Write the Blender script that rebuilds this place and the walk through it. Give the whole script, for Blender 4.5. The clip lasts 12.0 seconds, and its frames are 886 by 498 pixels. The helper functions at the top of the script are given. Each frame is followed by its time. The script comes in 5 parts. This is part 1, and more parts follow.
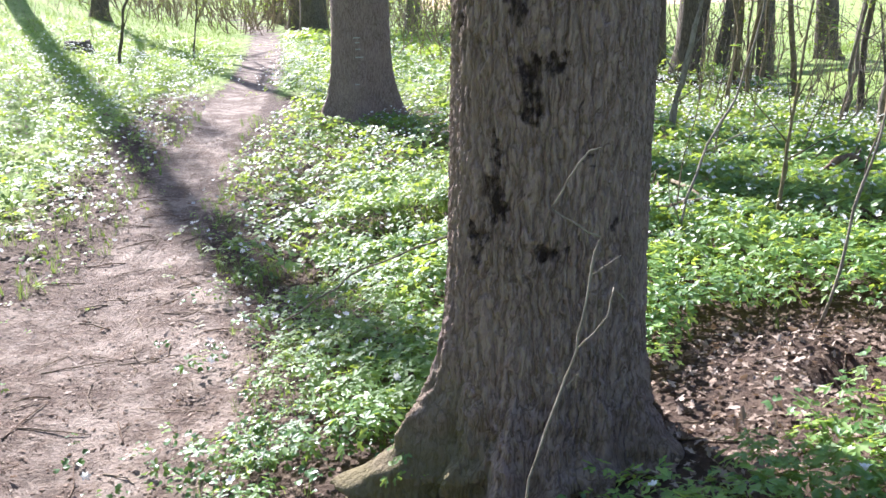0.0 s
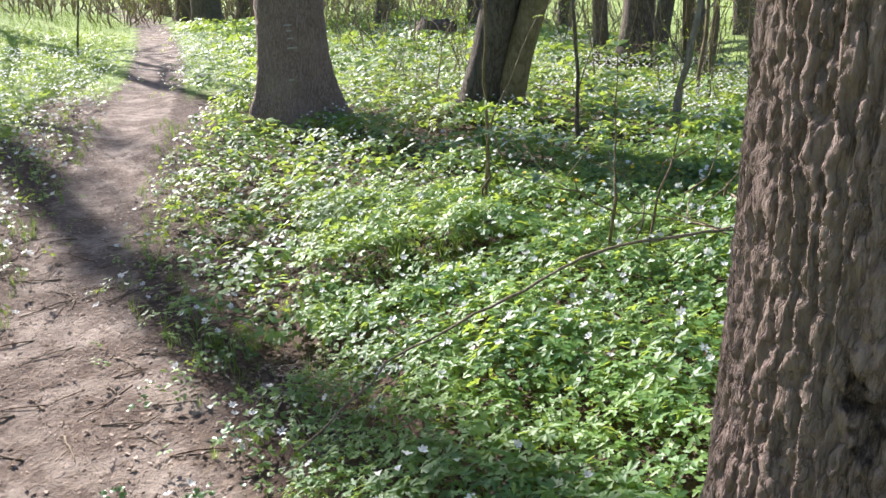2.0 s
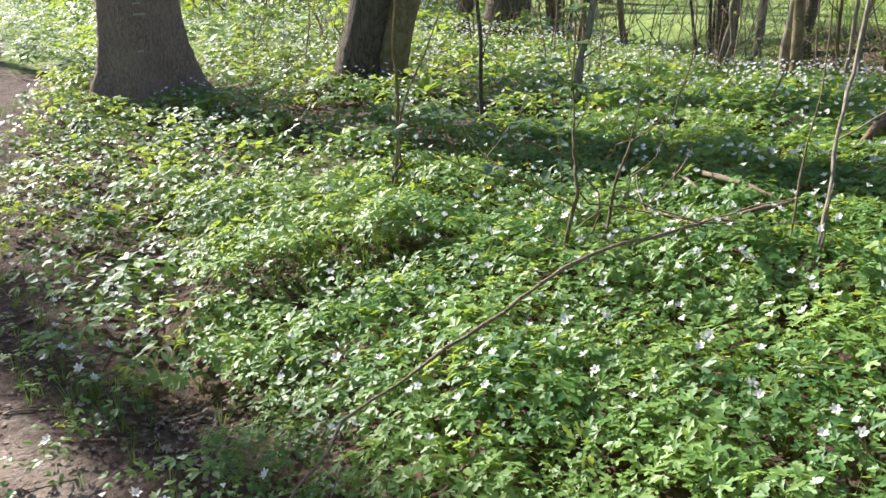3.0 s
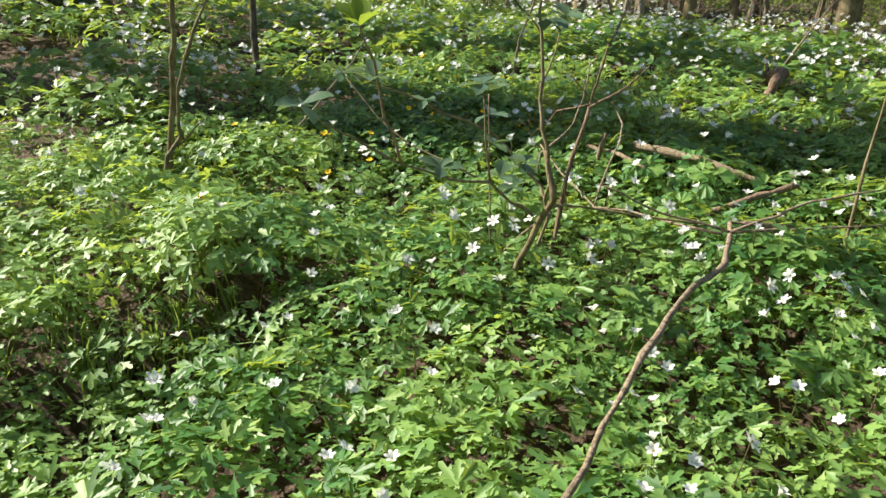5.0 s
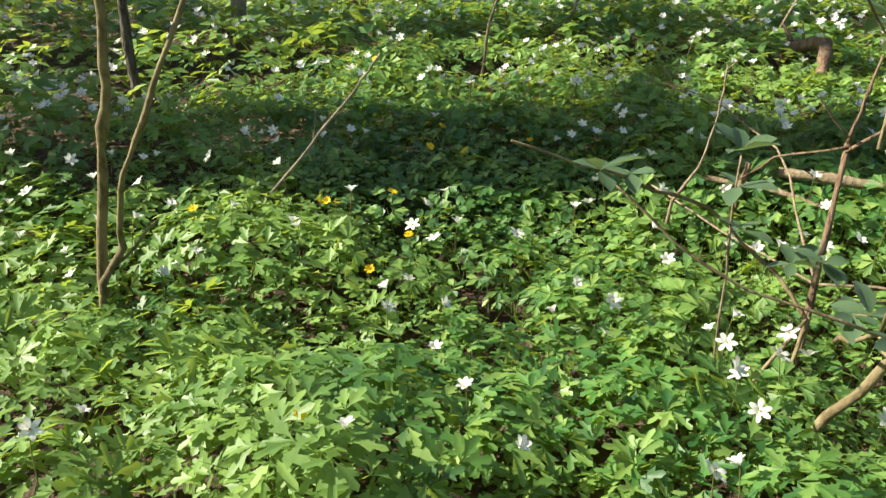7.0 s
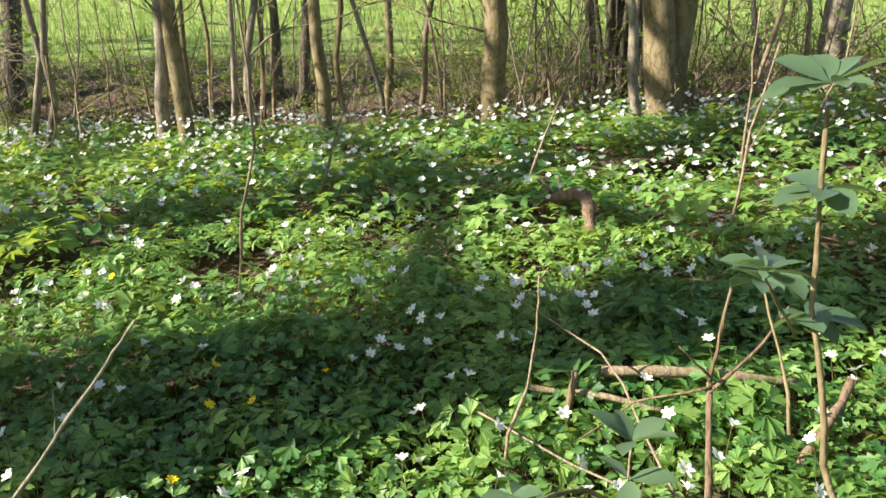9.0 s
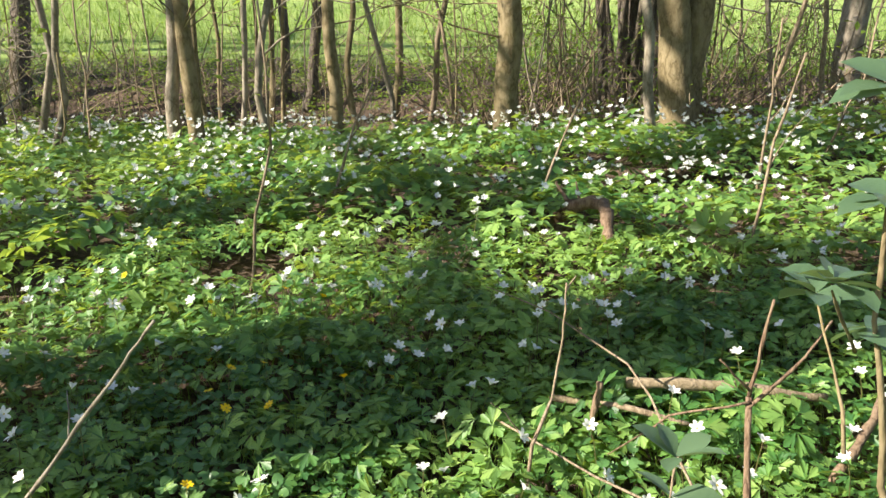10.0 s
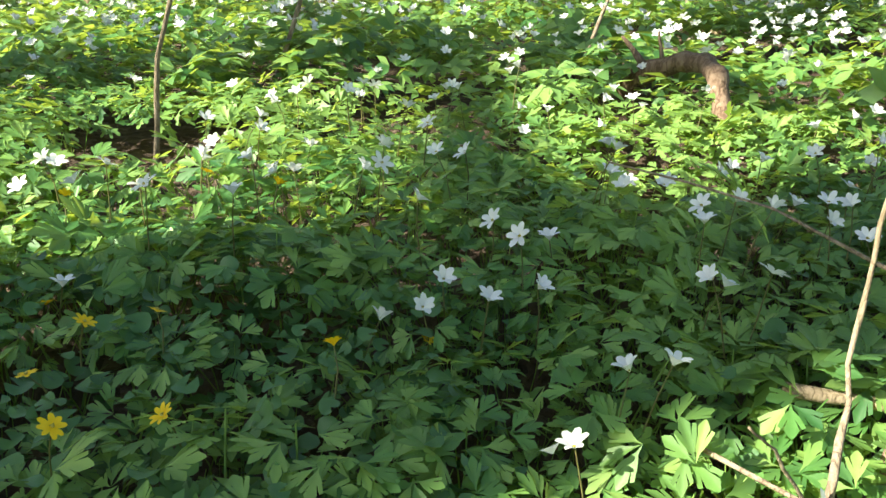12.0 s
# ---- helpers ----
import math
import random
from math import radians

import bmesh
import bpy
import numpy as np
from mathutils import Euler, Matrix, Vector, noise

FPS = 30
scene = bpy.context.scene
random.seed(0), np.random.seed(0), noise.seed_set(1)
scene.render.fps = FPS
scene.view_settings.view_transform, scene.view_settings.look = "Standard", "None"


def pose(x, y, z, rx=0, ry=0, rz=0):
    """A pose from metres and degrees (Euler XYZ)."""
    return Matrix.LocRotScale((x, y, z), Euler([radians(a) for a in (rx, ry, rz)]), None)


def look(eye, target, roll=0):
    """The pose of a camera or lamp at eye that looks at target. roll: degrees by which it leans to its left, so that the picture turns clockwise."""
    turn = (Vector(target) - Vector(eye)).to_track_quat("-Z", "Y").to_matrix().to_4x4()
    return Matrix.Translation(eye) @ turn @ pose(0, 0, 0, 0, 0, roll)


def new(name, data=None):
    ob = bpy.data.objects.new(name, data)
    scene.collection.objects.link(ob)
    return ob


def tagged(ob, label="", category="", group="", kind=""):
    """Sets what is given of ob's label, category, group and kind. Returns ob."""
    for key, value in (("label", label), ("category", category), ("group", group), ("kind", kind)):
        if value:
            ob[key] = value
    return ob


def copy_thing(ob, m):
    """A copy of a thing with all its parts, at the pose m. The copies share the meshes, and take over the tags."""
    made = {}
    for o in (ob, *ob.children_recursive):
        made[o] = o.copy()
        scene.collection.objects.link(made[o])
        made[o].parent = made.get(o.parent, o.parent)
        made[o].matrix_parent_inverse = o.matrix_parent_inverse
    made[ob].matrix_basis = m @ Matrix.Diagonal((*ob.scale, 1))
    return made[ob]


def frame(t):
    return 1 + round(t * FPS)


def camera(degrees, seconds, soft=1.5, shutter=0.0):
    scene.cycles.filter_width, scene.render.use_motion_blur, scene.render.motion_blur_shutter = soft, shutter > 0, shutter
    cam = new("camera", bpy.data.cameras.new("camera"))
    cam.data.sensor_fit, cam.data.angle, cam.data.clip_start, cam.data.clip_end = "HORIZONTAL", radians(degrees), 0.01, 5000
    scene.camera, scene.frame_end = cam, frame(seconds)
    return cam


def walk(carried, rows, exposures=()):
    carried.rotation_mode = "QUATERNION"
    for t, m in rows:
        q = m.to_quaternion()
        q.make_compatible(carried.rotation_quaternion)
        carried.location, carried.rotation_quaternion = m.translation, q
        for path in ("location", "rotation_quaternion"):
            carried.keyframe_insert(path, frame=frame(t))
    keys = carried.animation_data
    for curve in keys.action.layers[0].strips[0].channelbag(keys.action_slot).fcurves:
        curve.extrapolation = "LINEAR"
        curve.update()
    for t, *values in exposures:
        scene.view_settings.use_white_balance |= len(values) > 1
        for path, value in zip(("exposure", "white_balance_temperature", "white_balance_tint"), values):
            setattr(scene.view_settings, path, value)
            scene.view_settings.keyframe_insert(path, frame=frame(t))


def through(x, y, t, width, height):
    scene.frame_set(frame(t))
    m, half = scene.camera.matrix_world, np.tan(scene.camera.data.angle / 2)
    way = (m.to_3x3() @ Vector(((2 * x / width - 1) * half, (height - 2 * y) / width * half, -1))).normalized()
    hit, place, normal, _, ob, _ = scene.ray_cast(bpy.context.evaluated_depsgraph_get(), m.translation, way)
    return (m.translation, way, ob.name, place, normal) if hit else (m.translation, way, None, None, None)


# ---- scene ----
cam = camera(56.0, 12.0)
METRES, EYE, TILT, LEAN, TURN = 7.5, 1.6, -16.0, 0.0, 0.0
ROWS = [
    (0.0, 0.0, 0.0, 0.0, -0.0, 0.0, -0.0),
    (0.5, -0.0347, 0.0392, 0.0098, -0.92, 0.04, 0.76),
    (1.0, -0.0685, 0.0739, 0.0229, -0.57, 1.79, -0.21),
    (1.5, -0.0786, 0.139, 0.0341, -3.56, -0.08, 3.42),
    (2.0, -0.0875, 0.1904, 0.0451, -6.92, -1.06, 3.34),
    (2.5, -0.1106, 0.2374, 0.056, -13.39, -2.79, 4.77),
    (3.0, -0.1207, 0.293, 0.0674, -17.5, -3.92, 5.52),
    (3.5, -0.1191, 0.3525, 0.0806, -23.54, -4.18, 5.35),
    (5.5, -0.121, 0.565, 0.1068, -45.09, -12.27, 8.16),
    (6.0, -0.1189, 0.6172, 0.1204, -50.1, -13.46, 10.32),
    (6.5, -0.1069, 0.6651, 0.1294, -51.63, -15.71, 10.95),
    (7.0, -0.0953, 0.6944, 0.1417, -55.81, -15.8, 11.44),
    (7.5, -0.0872, 0.7168, 0.1539, -65.6, -17.28, 15.77),
    (9.5, -0.0444, 0.7299, 0.1831, -76.17, -13.14, 15.5),
    (10.0, -0.046, 0.7379, 0.1801, -75.31, -12.98, 14.7),
    (10.5, -0.027, 0.7606, 0.1773, -75.47, -11.82, 16.97),
    (11.0, 0.0337, 0.7941, 0.1553, -75.78, -12.71, 15.26),
    (11.5, 0.0714, 0.8081, 0.1408, -77.75, -15.17, 14.26),
    (12.0, 0.0853, 0.8128, 0.1364, -79.48, -18.62, 12.83),
]
EXPOSURES = [(0.0, 1.88, 5600, 22), (0.5, 1.56, 5650, 22), (1.5, 1.50, 5850, 20), (2.5, 1.44, 5950, 19), (3.5, 1.38, 6150, 16), (5.5, 1.28, 6650, 9), (7.5, 1.36, 6850, 7), (9.5, 1.56, 6650, 11), (10.5, 1.57, 6650, 11), (12.0, 2.0, 6600, 4)]
walk(cam, [(t, pose(0, 0, EYE, TILT, LEAN, TURN) @ pose(METRES * x, METRES * y, METRES * z, 90 + pitch, roll, yaw)) for t, x, y, z, yaw, pitch, roll in ROWS], EXPOSURES)

# ---- light ----
SUN_DIR = Vector((-0.481, 0.877, math.tan(radians(33)))).normalized()   # towards the sun
world = bpy.data.worlds.new("sky")
scene.world = world
world.use_nodes = True
wn = world.node_tree.nodes
sky = wn.new("ShaderNodeTexSky")
sky.sky_type, sky.sun_disc = "NISHITA", False
sky.sun_elevation = math.asin(SUN_DIR.z)
sky.sun_rotation = math.atan2(SUN_DIR.x, SUN_DIR.y)
wn["Background"].inputs["Strength"].default_value = 0.08
world.node_tree.links.new(sky.outputs[0], wn["Background"].inputs[0])
sun_data = bpy.data.lights.new("sun", "SUN")
sun_data.energy, sun_data.angle, sun_data.color = 5.0, radians(0.53), (1.0, 0.93, 0.80)
sun = new("sun", sun_data)
sun.matrix_world = look((0, 0, 30), Vector((0, 0, 30)) - SUN_DIR)


# ---- materials ----
def material(name, roughness=0.8):
    m = bpy.data.materials.new(name)
    m.use_nodes = True
    b = m.node_tree.nodes["Principled BSDF"]
    b.inputs["Roughness"].default_value = roughness
    b.inputs["Specular IOR Level"].default_value = 0.3
    return m, m.node_tree.nodes, m.node_tree.links, b


def ramp(nodes, links, source, stops):
    r = nodes.new("ShaderNodeValToRGB")
    e = r.color_ramp.elements
    e[0].position, e[0].color = stops[0][0], (*stops[0][1], 1)
    e[1].position, e[1].color = stops[-1][0], (*stops[-1][1], 1)
    for p, c in stops[1:-1]:
        k = e.new(p)
        k.color = (*c, 1)
    links.new(source, r.inputs[0])
    return r.outputs[0]


def noise_tex(nodes, links, vector, scale, detail=4.0, rough=0.6):
    n = nodes.new("ShaderNodeTexNoise")
    n.inputs["Scale"].default_value = scale
    n.inputs["Detail"].default_value = detail
    n.inputs["Roughness"].default_value = rough
    if vector:
        links.new(vector, n.inputs["Vector"])
    return n.outputs["Fac"]


def mix_col(nodes, links, fac, a, b, kind="MIX"):
    n = nodes.new("ShaderNodeMix")
    n.data_type, n.blend_type = "RGBA", kind
    for value, slot in ((fac, n.inputs[0]), (a, n.inputs[6]), (b, n.inputs[7])):
        if isinstance(value, (int, float)):
            slot.default_value = value
        elif isinstance(value, tuple):
            slot.default_value = (*value, 1)
        else:
            links.new(value, slot)
    return n.outputs[2]


def math_node(nodes, links, op, a, b=0.0):
    n = nodes.new("ShaderNodeMath")
    n.operation = op
    for value, slot in ((a, n.inputs[0]), (b, n.inputs[1])):
        if isinstance(value, (int, float)):
            slot.default_value = value
        else:
            links.new(value, slot)
    return n.outputs[0]


def bump(nodes, links, height, b, strength, distance):
    n = nodes.new("ShaderNodeBump")
    n.inputs["Strength"].default_value = strength
    n.inputs["Distance"].default_value = distance
    links.new(height, n.inputs["Height"])
    links.new(n.outputs[0], b.inputs["Normal"])


def coords(nodes, links, scale=(1, 1, 1), kind="Object"):
    t = nodes.new("ShaderNodeTexCoord")
    m = nodes.new("ShaderNodeMapping")
    m.inputs["Scale"].default_value = scale
    links.new(t.outputs[kind], m.inputs[0])
    return m.outputs[0]


def leaf_material(name, dark, mid, light, through_col, through=0.35, rough=0.5, gloss=0.2):
    """Leaves: each island its own tone, blotched by noise, and light that shines through."""
    m, n, l, b = material(name, rough)
    b.inputs["Specular IOR Level"].default_value = gloss
    geo = n.new("ShaderNodeNewGeometry")
    c = ramp(n, l, geo.outputs["Random Per Island"], [(0.0, dark), (0.55, mid), (1.0, light)])
    fine = noise_tex(n, l, coords(n, l), 60.0)
    c = mix_col(n, l, math_node(n, l, "MULTIPLY", fine, 0.45), c, dark)
    broad = noise_tex(n, l, coords(n, l), 1.6, 4.0)
    c = mix_col(n, l, ramp(n, l, broad, [(0.42, (0, 0, 0)), (0.66, (0.6, 0.6, 0.6))]), c, light)
    deep = noise_tex(n, l, coords(n, l), 2.7, 4.0)
    c = mix_col(n, l, ramp(n, l, deep, [(0.50, (0, 0, 0)), (0.72, (0.65, 0.65, 0.65))]), c, dark)
    l.new(c, b.inputs["Base Color"])
    bump(n, l, fine, b, 0.25, 0.004)
    t = n.new("ShaderNodeBsdfTranslucent")
    tc = mix_col(n, l, 0.6, c, through_col)
    l.new(tc, t.inputs["Color"])
    s = n.new("ShaderNodeMixShader")
    s.inputs[0].default_value = through
    l.new(b.outputs[0], s.inputs[1])
    l.new(t.outputs[0], s.inputs[2])
    l.new(s.outputs[0], n["Material Output"].inputs["Surface"])
    return m


def bark_material(name, dark, mid, light, moss=(0.10, 0.12, 0.03), moss_amount=0.3, stretch=0.22, scale=26.0, relief=0.02, stain_shaded=False):
    """Furrowed bark: plates stretched upwards, broken by cross cracks, lichen and moss in patches."""
    m, n, l, b = material(name, 0.9)
    v = coords(n, l, (1, 1, stretch))
    warp = n.new("ShaderNodeTexNoise")
    warp.inputs["Scale"].default_value = 5.0
    l.new(v, warp.inputs["Vector"])
    vv = n.new("ShaderNodeMix")
    vv.data_type = "VECTOR"
    vv.inputs[0].default_value = 0.07
    l.new(v, vv.inputs[4])
    l.new(warp.outputs["Color"], vv.inputs[5])
    ridges = noise_tex(n, l, vv.outputs[1], scale, 4.0, 0.55)
    crack = math_node(n, l, "ABSOLUTE", math_node(n, l, "SUBTRACT", ridges, 0.5))
    plate = ramp(n, l, crack, [(0.0, (0, 0, 0)), (0.035, (0.55, 0.55, 0.55)), (0.11, (1, 1, 1))])
    small = noise_tex(n, l, vv.outputs[1], scale * 2.6, 3.0, 0.55)
    small = ramp(n, l, math_node(n, l, "ABSOLUTE", math_node(n, l, "SUBTRACT", small, 0.5)), [(0.0, (0.25, 0.25, 0.25)), (0.06, (1, 1, 1))])
    plate = mix_col(n, l, 0.4, plate, small, "MULTIPLY")
    fine = noise_tex(n, l, coords(n, l, (1, 1, 0.5)), 70.0, 6.0, 0.7)
    broad = noise_tex(n, l, coords(n, l), 3.0, 5.0, 0.65)
    h = math_node(n, l, "ADD", math_node(n, l, "MULTIPLY", plate, 0.62), math_node(n, l, "MULTIPLY", fine, 0.75))
    c = ramp(n, l, math_node(n, l, "MULTIPLY", h, 0.85), [(0.12, dark), (0.5, mid), (0.95, light)])
    c = mix_col(n, l, ramp(n, l, broad, [(0.42, (0, 0, 0)), (0.75, (0.6, 0.6, 0.6))]), c, light)
    mm = noise_tex(n, l, coords(n, l, (1, 1, 0.6)), 2.2, 6.0, 0.7)
    c = mix_col(n, l, ramp(n, l, mm, [(0.5, (0, 0, 0)), (0.72, (moss_amount,) * 3)]), c, moss)
    if stain_shaded:
        # near-black for weeping stains, which also paints the shade inside the hollows
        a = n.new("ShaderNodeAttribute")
        a.attribute_name = "stain_shade"
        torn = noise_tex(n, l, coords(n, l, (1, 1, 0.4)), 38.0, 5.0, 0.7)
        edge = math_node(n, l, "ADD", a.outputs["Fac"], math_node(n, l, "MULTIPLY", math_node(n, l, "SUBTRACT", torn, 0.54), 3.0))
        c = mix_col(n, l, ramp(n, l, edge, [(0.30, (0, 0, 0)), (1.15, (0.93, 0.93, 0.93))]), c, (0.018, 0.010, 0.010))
        m2 = n.new("ShaderNodeAttribute")
        m2.attribute_name = "moss"
        edge = math_node(n, l, "ADD", m2.outputs["Fac"], math_node(n, l, "MULTIPLY", math_node(n, l, "SUBTRACT", broad, 0.5), 1.2))
        c = mix_col(n, l, ramp(n, l, edge, [(0.4, (0, 0, 0)), (0.9, (0.75, 0.75, 0.75))]), c, moss)
    l.new(c, b.inputs["Base Color"])
    bump(n, l, h, b, 1.0, relief)
    return m


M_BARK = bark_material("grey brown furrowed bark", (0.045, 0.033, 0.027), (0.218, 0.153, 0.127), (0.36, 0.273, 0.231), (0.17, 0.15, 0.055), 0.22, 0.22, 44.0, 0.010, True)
M_BARK_FAR = bark_material("dark brown bark", (0.03, 0.024, 0.018), (0.10, 0.08, 0.06), (0.20, 0.165, 0.13), (0.10, 0.10, 0.03), 0.4, 0.25, 22.0, 0.02)
M_BARK_SMOOTH = bark_material("olive grey smooth bark", (0.07, 0.052, 0.026), (0.155, 0.12, 0.062), (0.26, 0.21, 0.125), (0.17, 0.14, 0.035), 0.7, 0.5, 14.0, 0.003)
M_BARK_PALE = bark_material("pale grey young bark", (0.09, 0.074, 0.054), (0.185, 0.155, 0.115), (0.31, 0.27, 0.215), (0.16, 0.15, 0.06), 0.4, 0.5, 16.0, 0.002)
M_TWIG = bark_material("thin brown twig bark", (0.07, 0.05, 0.032), (0.17, 0.125, 0.08), (0.32, 0.25, 0.175), (0.2, 0.18, 0.06), 0.3, 0.3, 60.0, 0.002)
M_DEADWOOD = bark_material("weathered bare wood", (0.060, 0.036, 0.022), (0.135, 0.086, 0.054), (0.24, 0.17, 0.115), (0.2, 0.16, 0.07), 0.2, 0.15, 40.0, 0.004)
M_ANEMONE = leaf_material("anemone leaf", (0.022, 0.096, 0.030), (0.108, 0.265, 0.058), (0.32, 0.47, 0.12), (0.64, 0.76, 0.07), 0.39, 0.48, 0.50)
M_CELANDINE = leaf_material("glossy round leaf", (0.035, 0.095, 0.03), (0.075, 0.175, 0.055), (0.13, 0.25, 0.085), (0.35, 0.52, 0.08), 0.25, 0.33, 0.35)
M_GRASS = leaf_material("grass blade", (0.06, 0.13, 0.025), (0.13, 0.235, 0.05), (0.25, 0.34, 0.10), (0.36, 0.48, 0.08), 0.35)
M_EVERGREEN = leaf_material("leathery evergreen leaf", (0.05, 0.095, 0.05), (0.095, 0.16, 0.085), (0.16, 0.235, 0.13), (0.32, 0.45, 0.12), 0.25, 0.35, 0.5)
M_SPRING = leaf_material("young spring leaf", (0.09, 0.16, 0.02), (0.17, 0.27, 0.035), (0.28, 0.38, 0.07), (0.45, 0.58, 0.06), 0.45)
M_LITTER = leaf_material("dry fallen leaf", (0.11, 0.07, 0.046), (0.27, 0.19, 0.135), (0.55, 0.46, 0.37), (0.4, 0.25, 0.12), 0.12, 0.8)


def petal_material(name, a, bb, through_col):
    m, n, l, b = material(name, 0.5)
    c = mix_col(n, l, noise_tex(n, l, coords(n, l), 90.0), a, bb)
    l.new(c, b.inputs["Base Color"])
    t = n.new("ShaderNodeBsdfTranslucent")
    t.inputs["Color"].default_value = (*through_col, 1)
    s = n.new("ShaderNodeMixShader")
    s.inputs[0].default_value = 0.35
    l.new(b.outputs[0], s.inputs[1])
    l.new(t.outputs[0], s.inputs[2])
    l.new(s.outputs[0], n["Material Output"].inputs["Surface"])
    return m


M_PETAL = petal_material("white petal", (0.86, 0.86, 0.83), (0.80, 0.79, 0.76), (0.85, 0.85, 0.78))
M_YELLOW = petal_material("glossy yellow petal", (0.92, 0.68, 0.02), (0.88, 0.55, 0.01), (0.95, 0.62, 0.02))
M_STAMEN = petal_material("yellow stamens", (0.62, 0.50, 0.10), (0.45, 0.40, 0.10), (0.5, 0.4, 0.05))
M_STEM = petal_material("reddish green stem", (0.16, 0.20, 0.06), (0.22, 0.14, 0.07), (0.2, 0.25, 0.05))


def ground_material():
    m, n, l, b = material("woodland soil", 0.95)
    w = coords(n, l)
    fine = noise_tex(n, l, w, 45.0, 8.0, 0.75)
    mid = noise_tex(n, l, w, 7.0, 6.0, 0.65)
    broad = noise_tex(n, l, w, 0.9, 4.0)
    vor = n.new("ShaderNodeTexVoronoi")
    vor.inputs["Scale"].default_value = 38.0
    l.new(w, vor.inputs["Vector"])
    chips = ramp(n, l, vor.outputs["Color"], [(0.0, (0.055, 0.034, 0.023)), (0.5, (0.15, 0.098, 0.066)), (1.0, (0.30, 0.22, 0.155))])
    litter = mix_col(n, l, fine, (0.040, 0.026, 0.018), chips)
    dirt = ramp(n, l, fine, [(0.30, (0.06, 0.040, 0.028)), (0.48, (0.145, 0.105, 0.076)), (0.70, (0.34, 0.27, 0.205))])
    dirt = mix_col(n, l, ramp(n, l, mid, [(0.42, (0, 0, 0)), (0.66, (0.85, 0.85, 0.85))]), dirt, chips)
    lumps = noise_tex(n, l, w, 19.0, 5.0, 0.7)
    dirt = mix_col(n, l, ramp(n, l, lumps, [(0.40, (0.75, 0.75, 0.75)), (0.56, (0, 0, 0))]), dirt, (0.095, 0.066, 0.048))
    dirt = mix_col(n, l, ramp(n, l, noise_tex(n, l, w, 2.6, 5.0, 0.7), [(0.45, (0, 0, 0)), (0.68, (0.7, 0.7, 0.7))]), dirt, (0.50, 0.415, 0.33))
    turf = ramp(n, l, fine, [(0.2, (0.09, 0.14, 0.03)), (0.5, (0.20, 0.29, 0.065)), (0.8, (0.33, 0.42, 0.12))])
    turf = mix_col(n, l, ramp(n, l, broad, [(0.4, (0, 0, 0)), (0.7, (0.6, 0.6, 0.6))]), turf, (0.36, 0.42, 0.12))

    def mask(name, spread):
        a = n.new("ShaderNodeAttribute")
        a.attribute_name = name
        e = math_node(n, l, "ADD", a.outputs["Fac"], math_node(n, l, "MULTIPLY", math_node(n, l, "SUBTRACT", mid, 0.5), spread))
        return ramp(n, l, e, [(0.35, (0, 0, 0)), (0.65, (1, 1, 1))])
    c = mix_col(n, l, mask("path", 1.6), litter, dirt)
    c = mix_col(n, l, mask("turf", 1.2), c, turf)
    l.new(c, b.inputs["Base Color"])
    h = math_node(n, l, "ADD", math_node(n, l, "MULTIPLY", fine, 0.6), math_node(n, l, "ADD", math_node(n, l, "MULTIPLY", lumps, 0.8), math_node(n, l, "MULTIPLY", vor.outputs["Distance"], 0.2)))
    bump(n, l, h, b, 1.0, 0.035)
    return m


M_GROUND = ground_material()


# ---- mesh tools ----
rng = np.random.default_rng(7)


def mesh_np(name, verts, loops, totals, mat, smooth=False):
    me = bpy.data.meshes.new(name)
    me.vertices.add(len(verts))
    me.vertices.foreach_set("co", np.asarray(verts, np.float32).ravel())
    me.loops.add(len(loops))
    me.loops.foreach_set("vertex_index", np.asarray(loops, np.int32))
    me.polygons.add(len(totals))
    totals = np.asarray(totals, np.int32)
    me.polygons.foreach_set("loop_start", np.concatenate(([0], np.cumsum(totals)[:-1])).astype(np.int32))
    me.polygons.foreach_set("loop_total", totals)
    me.polygons.foreach_set("use_smooth", np.full(len(totals), smooth))
    me.materials.append(mat)
    me.update(calc_edges=True)
    me.validate()
    return me


class Shape:
    """Gathers vertices and faces of one mesh."""
    def __init__(self):
        self.v, self.f, self.n = [], [], 0

    def add(self, verts, faces):
        self.v.append(np.asarray(verts, float))
        self.f += [[i + self.n for i in f] for f in faces]
        self.n += len(verts)
        return self

    def arrays(self):
        v = np.concatenate(self.v)
        return v, np.array([i for f in self.f for i in f]), np.array([len(f) for f in self.f])

    def mesh(self, name, mat, smooth=True):
        return mesh_np(name, *self.arrays(), mat, smooth)


def part(name, shape, mat, parent=None, label="", smooth=True):
    ob = new(name, shape.mesh(name, mat, smooth) if isinstance(shape, Shape) else shape)
    ob.parent = parent
    return tagged(ob, label) if label else ob


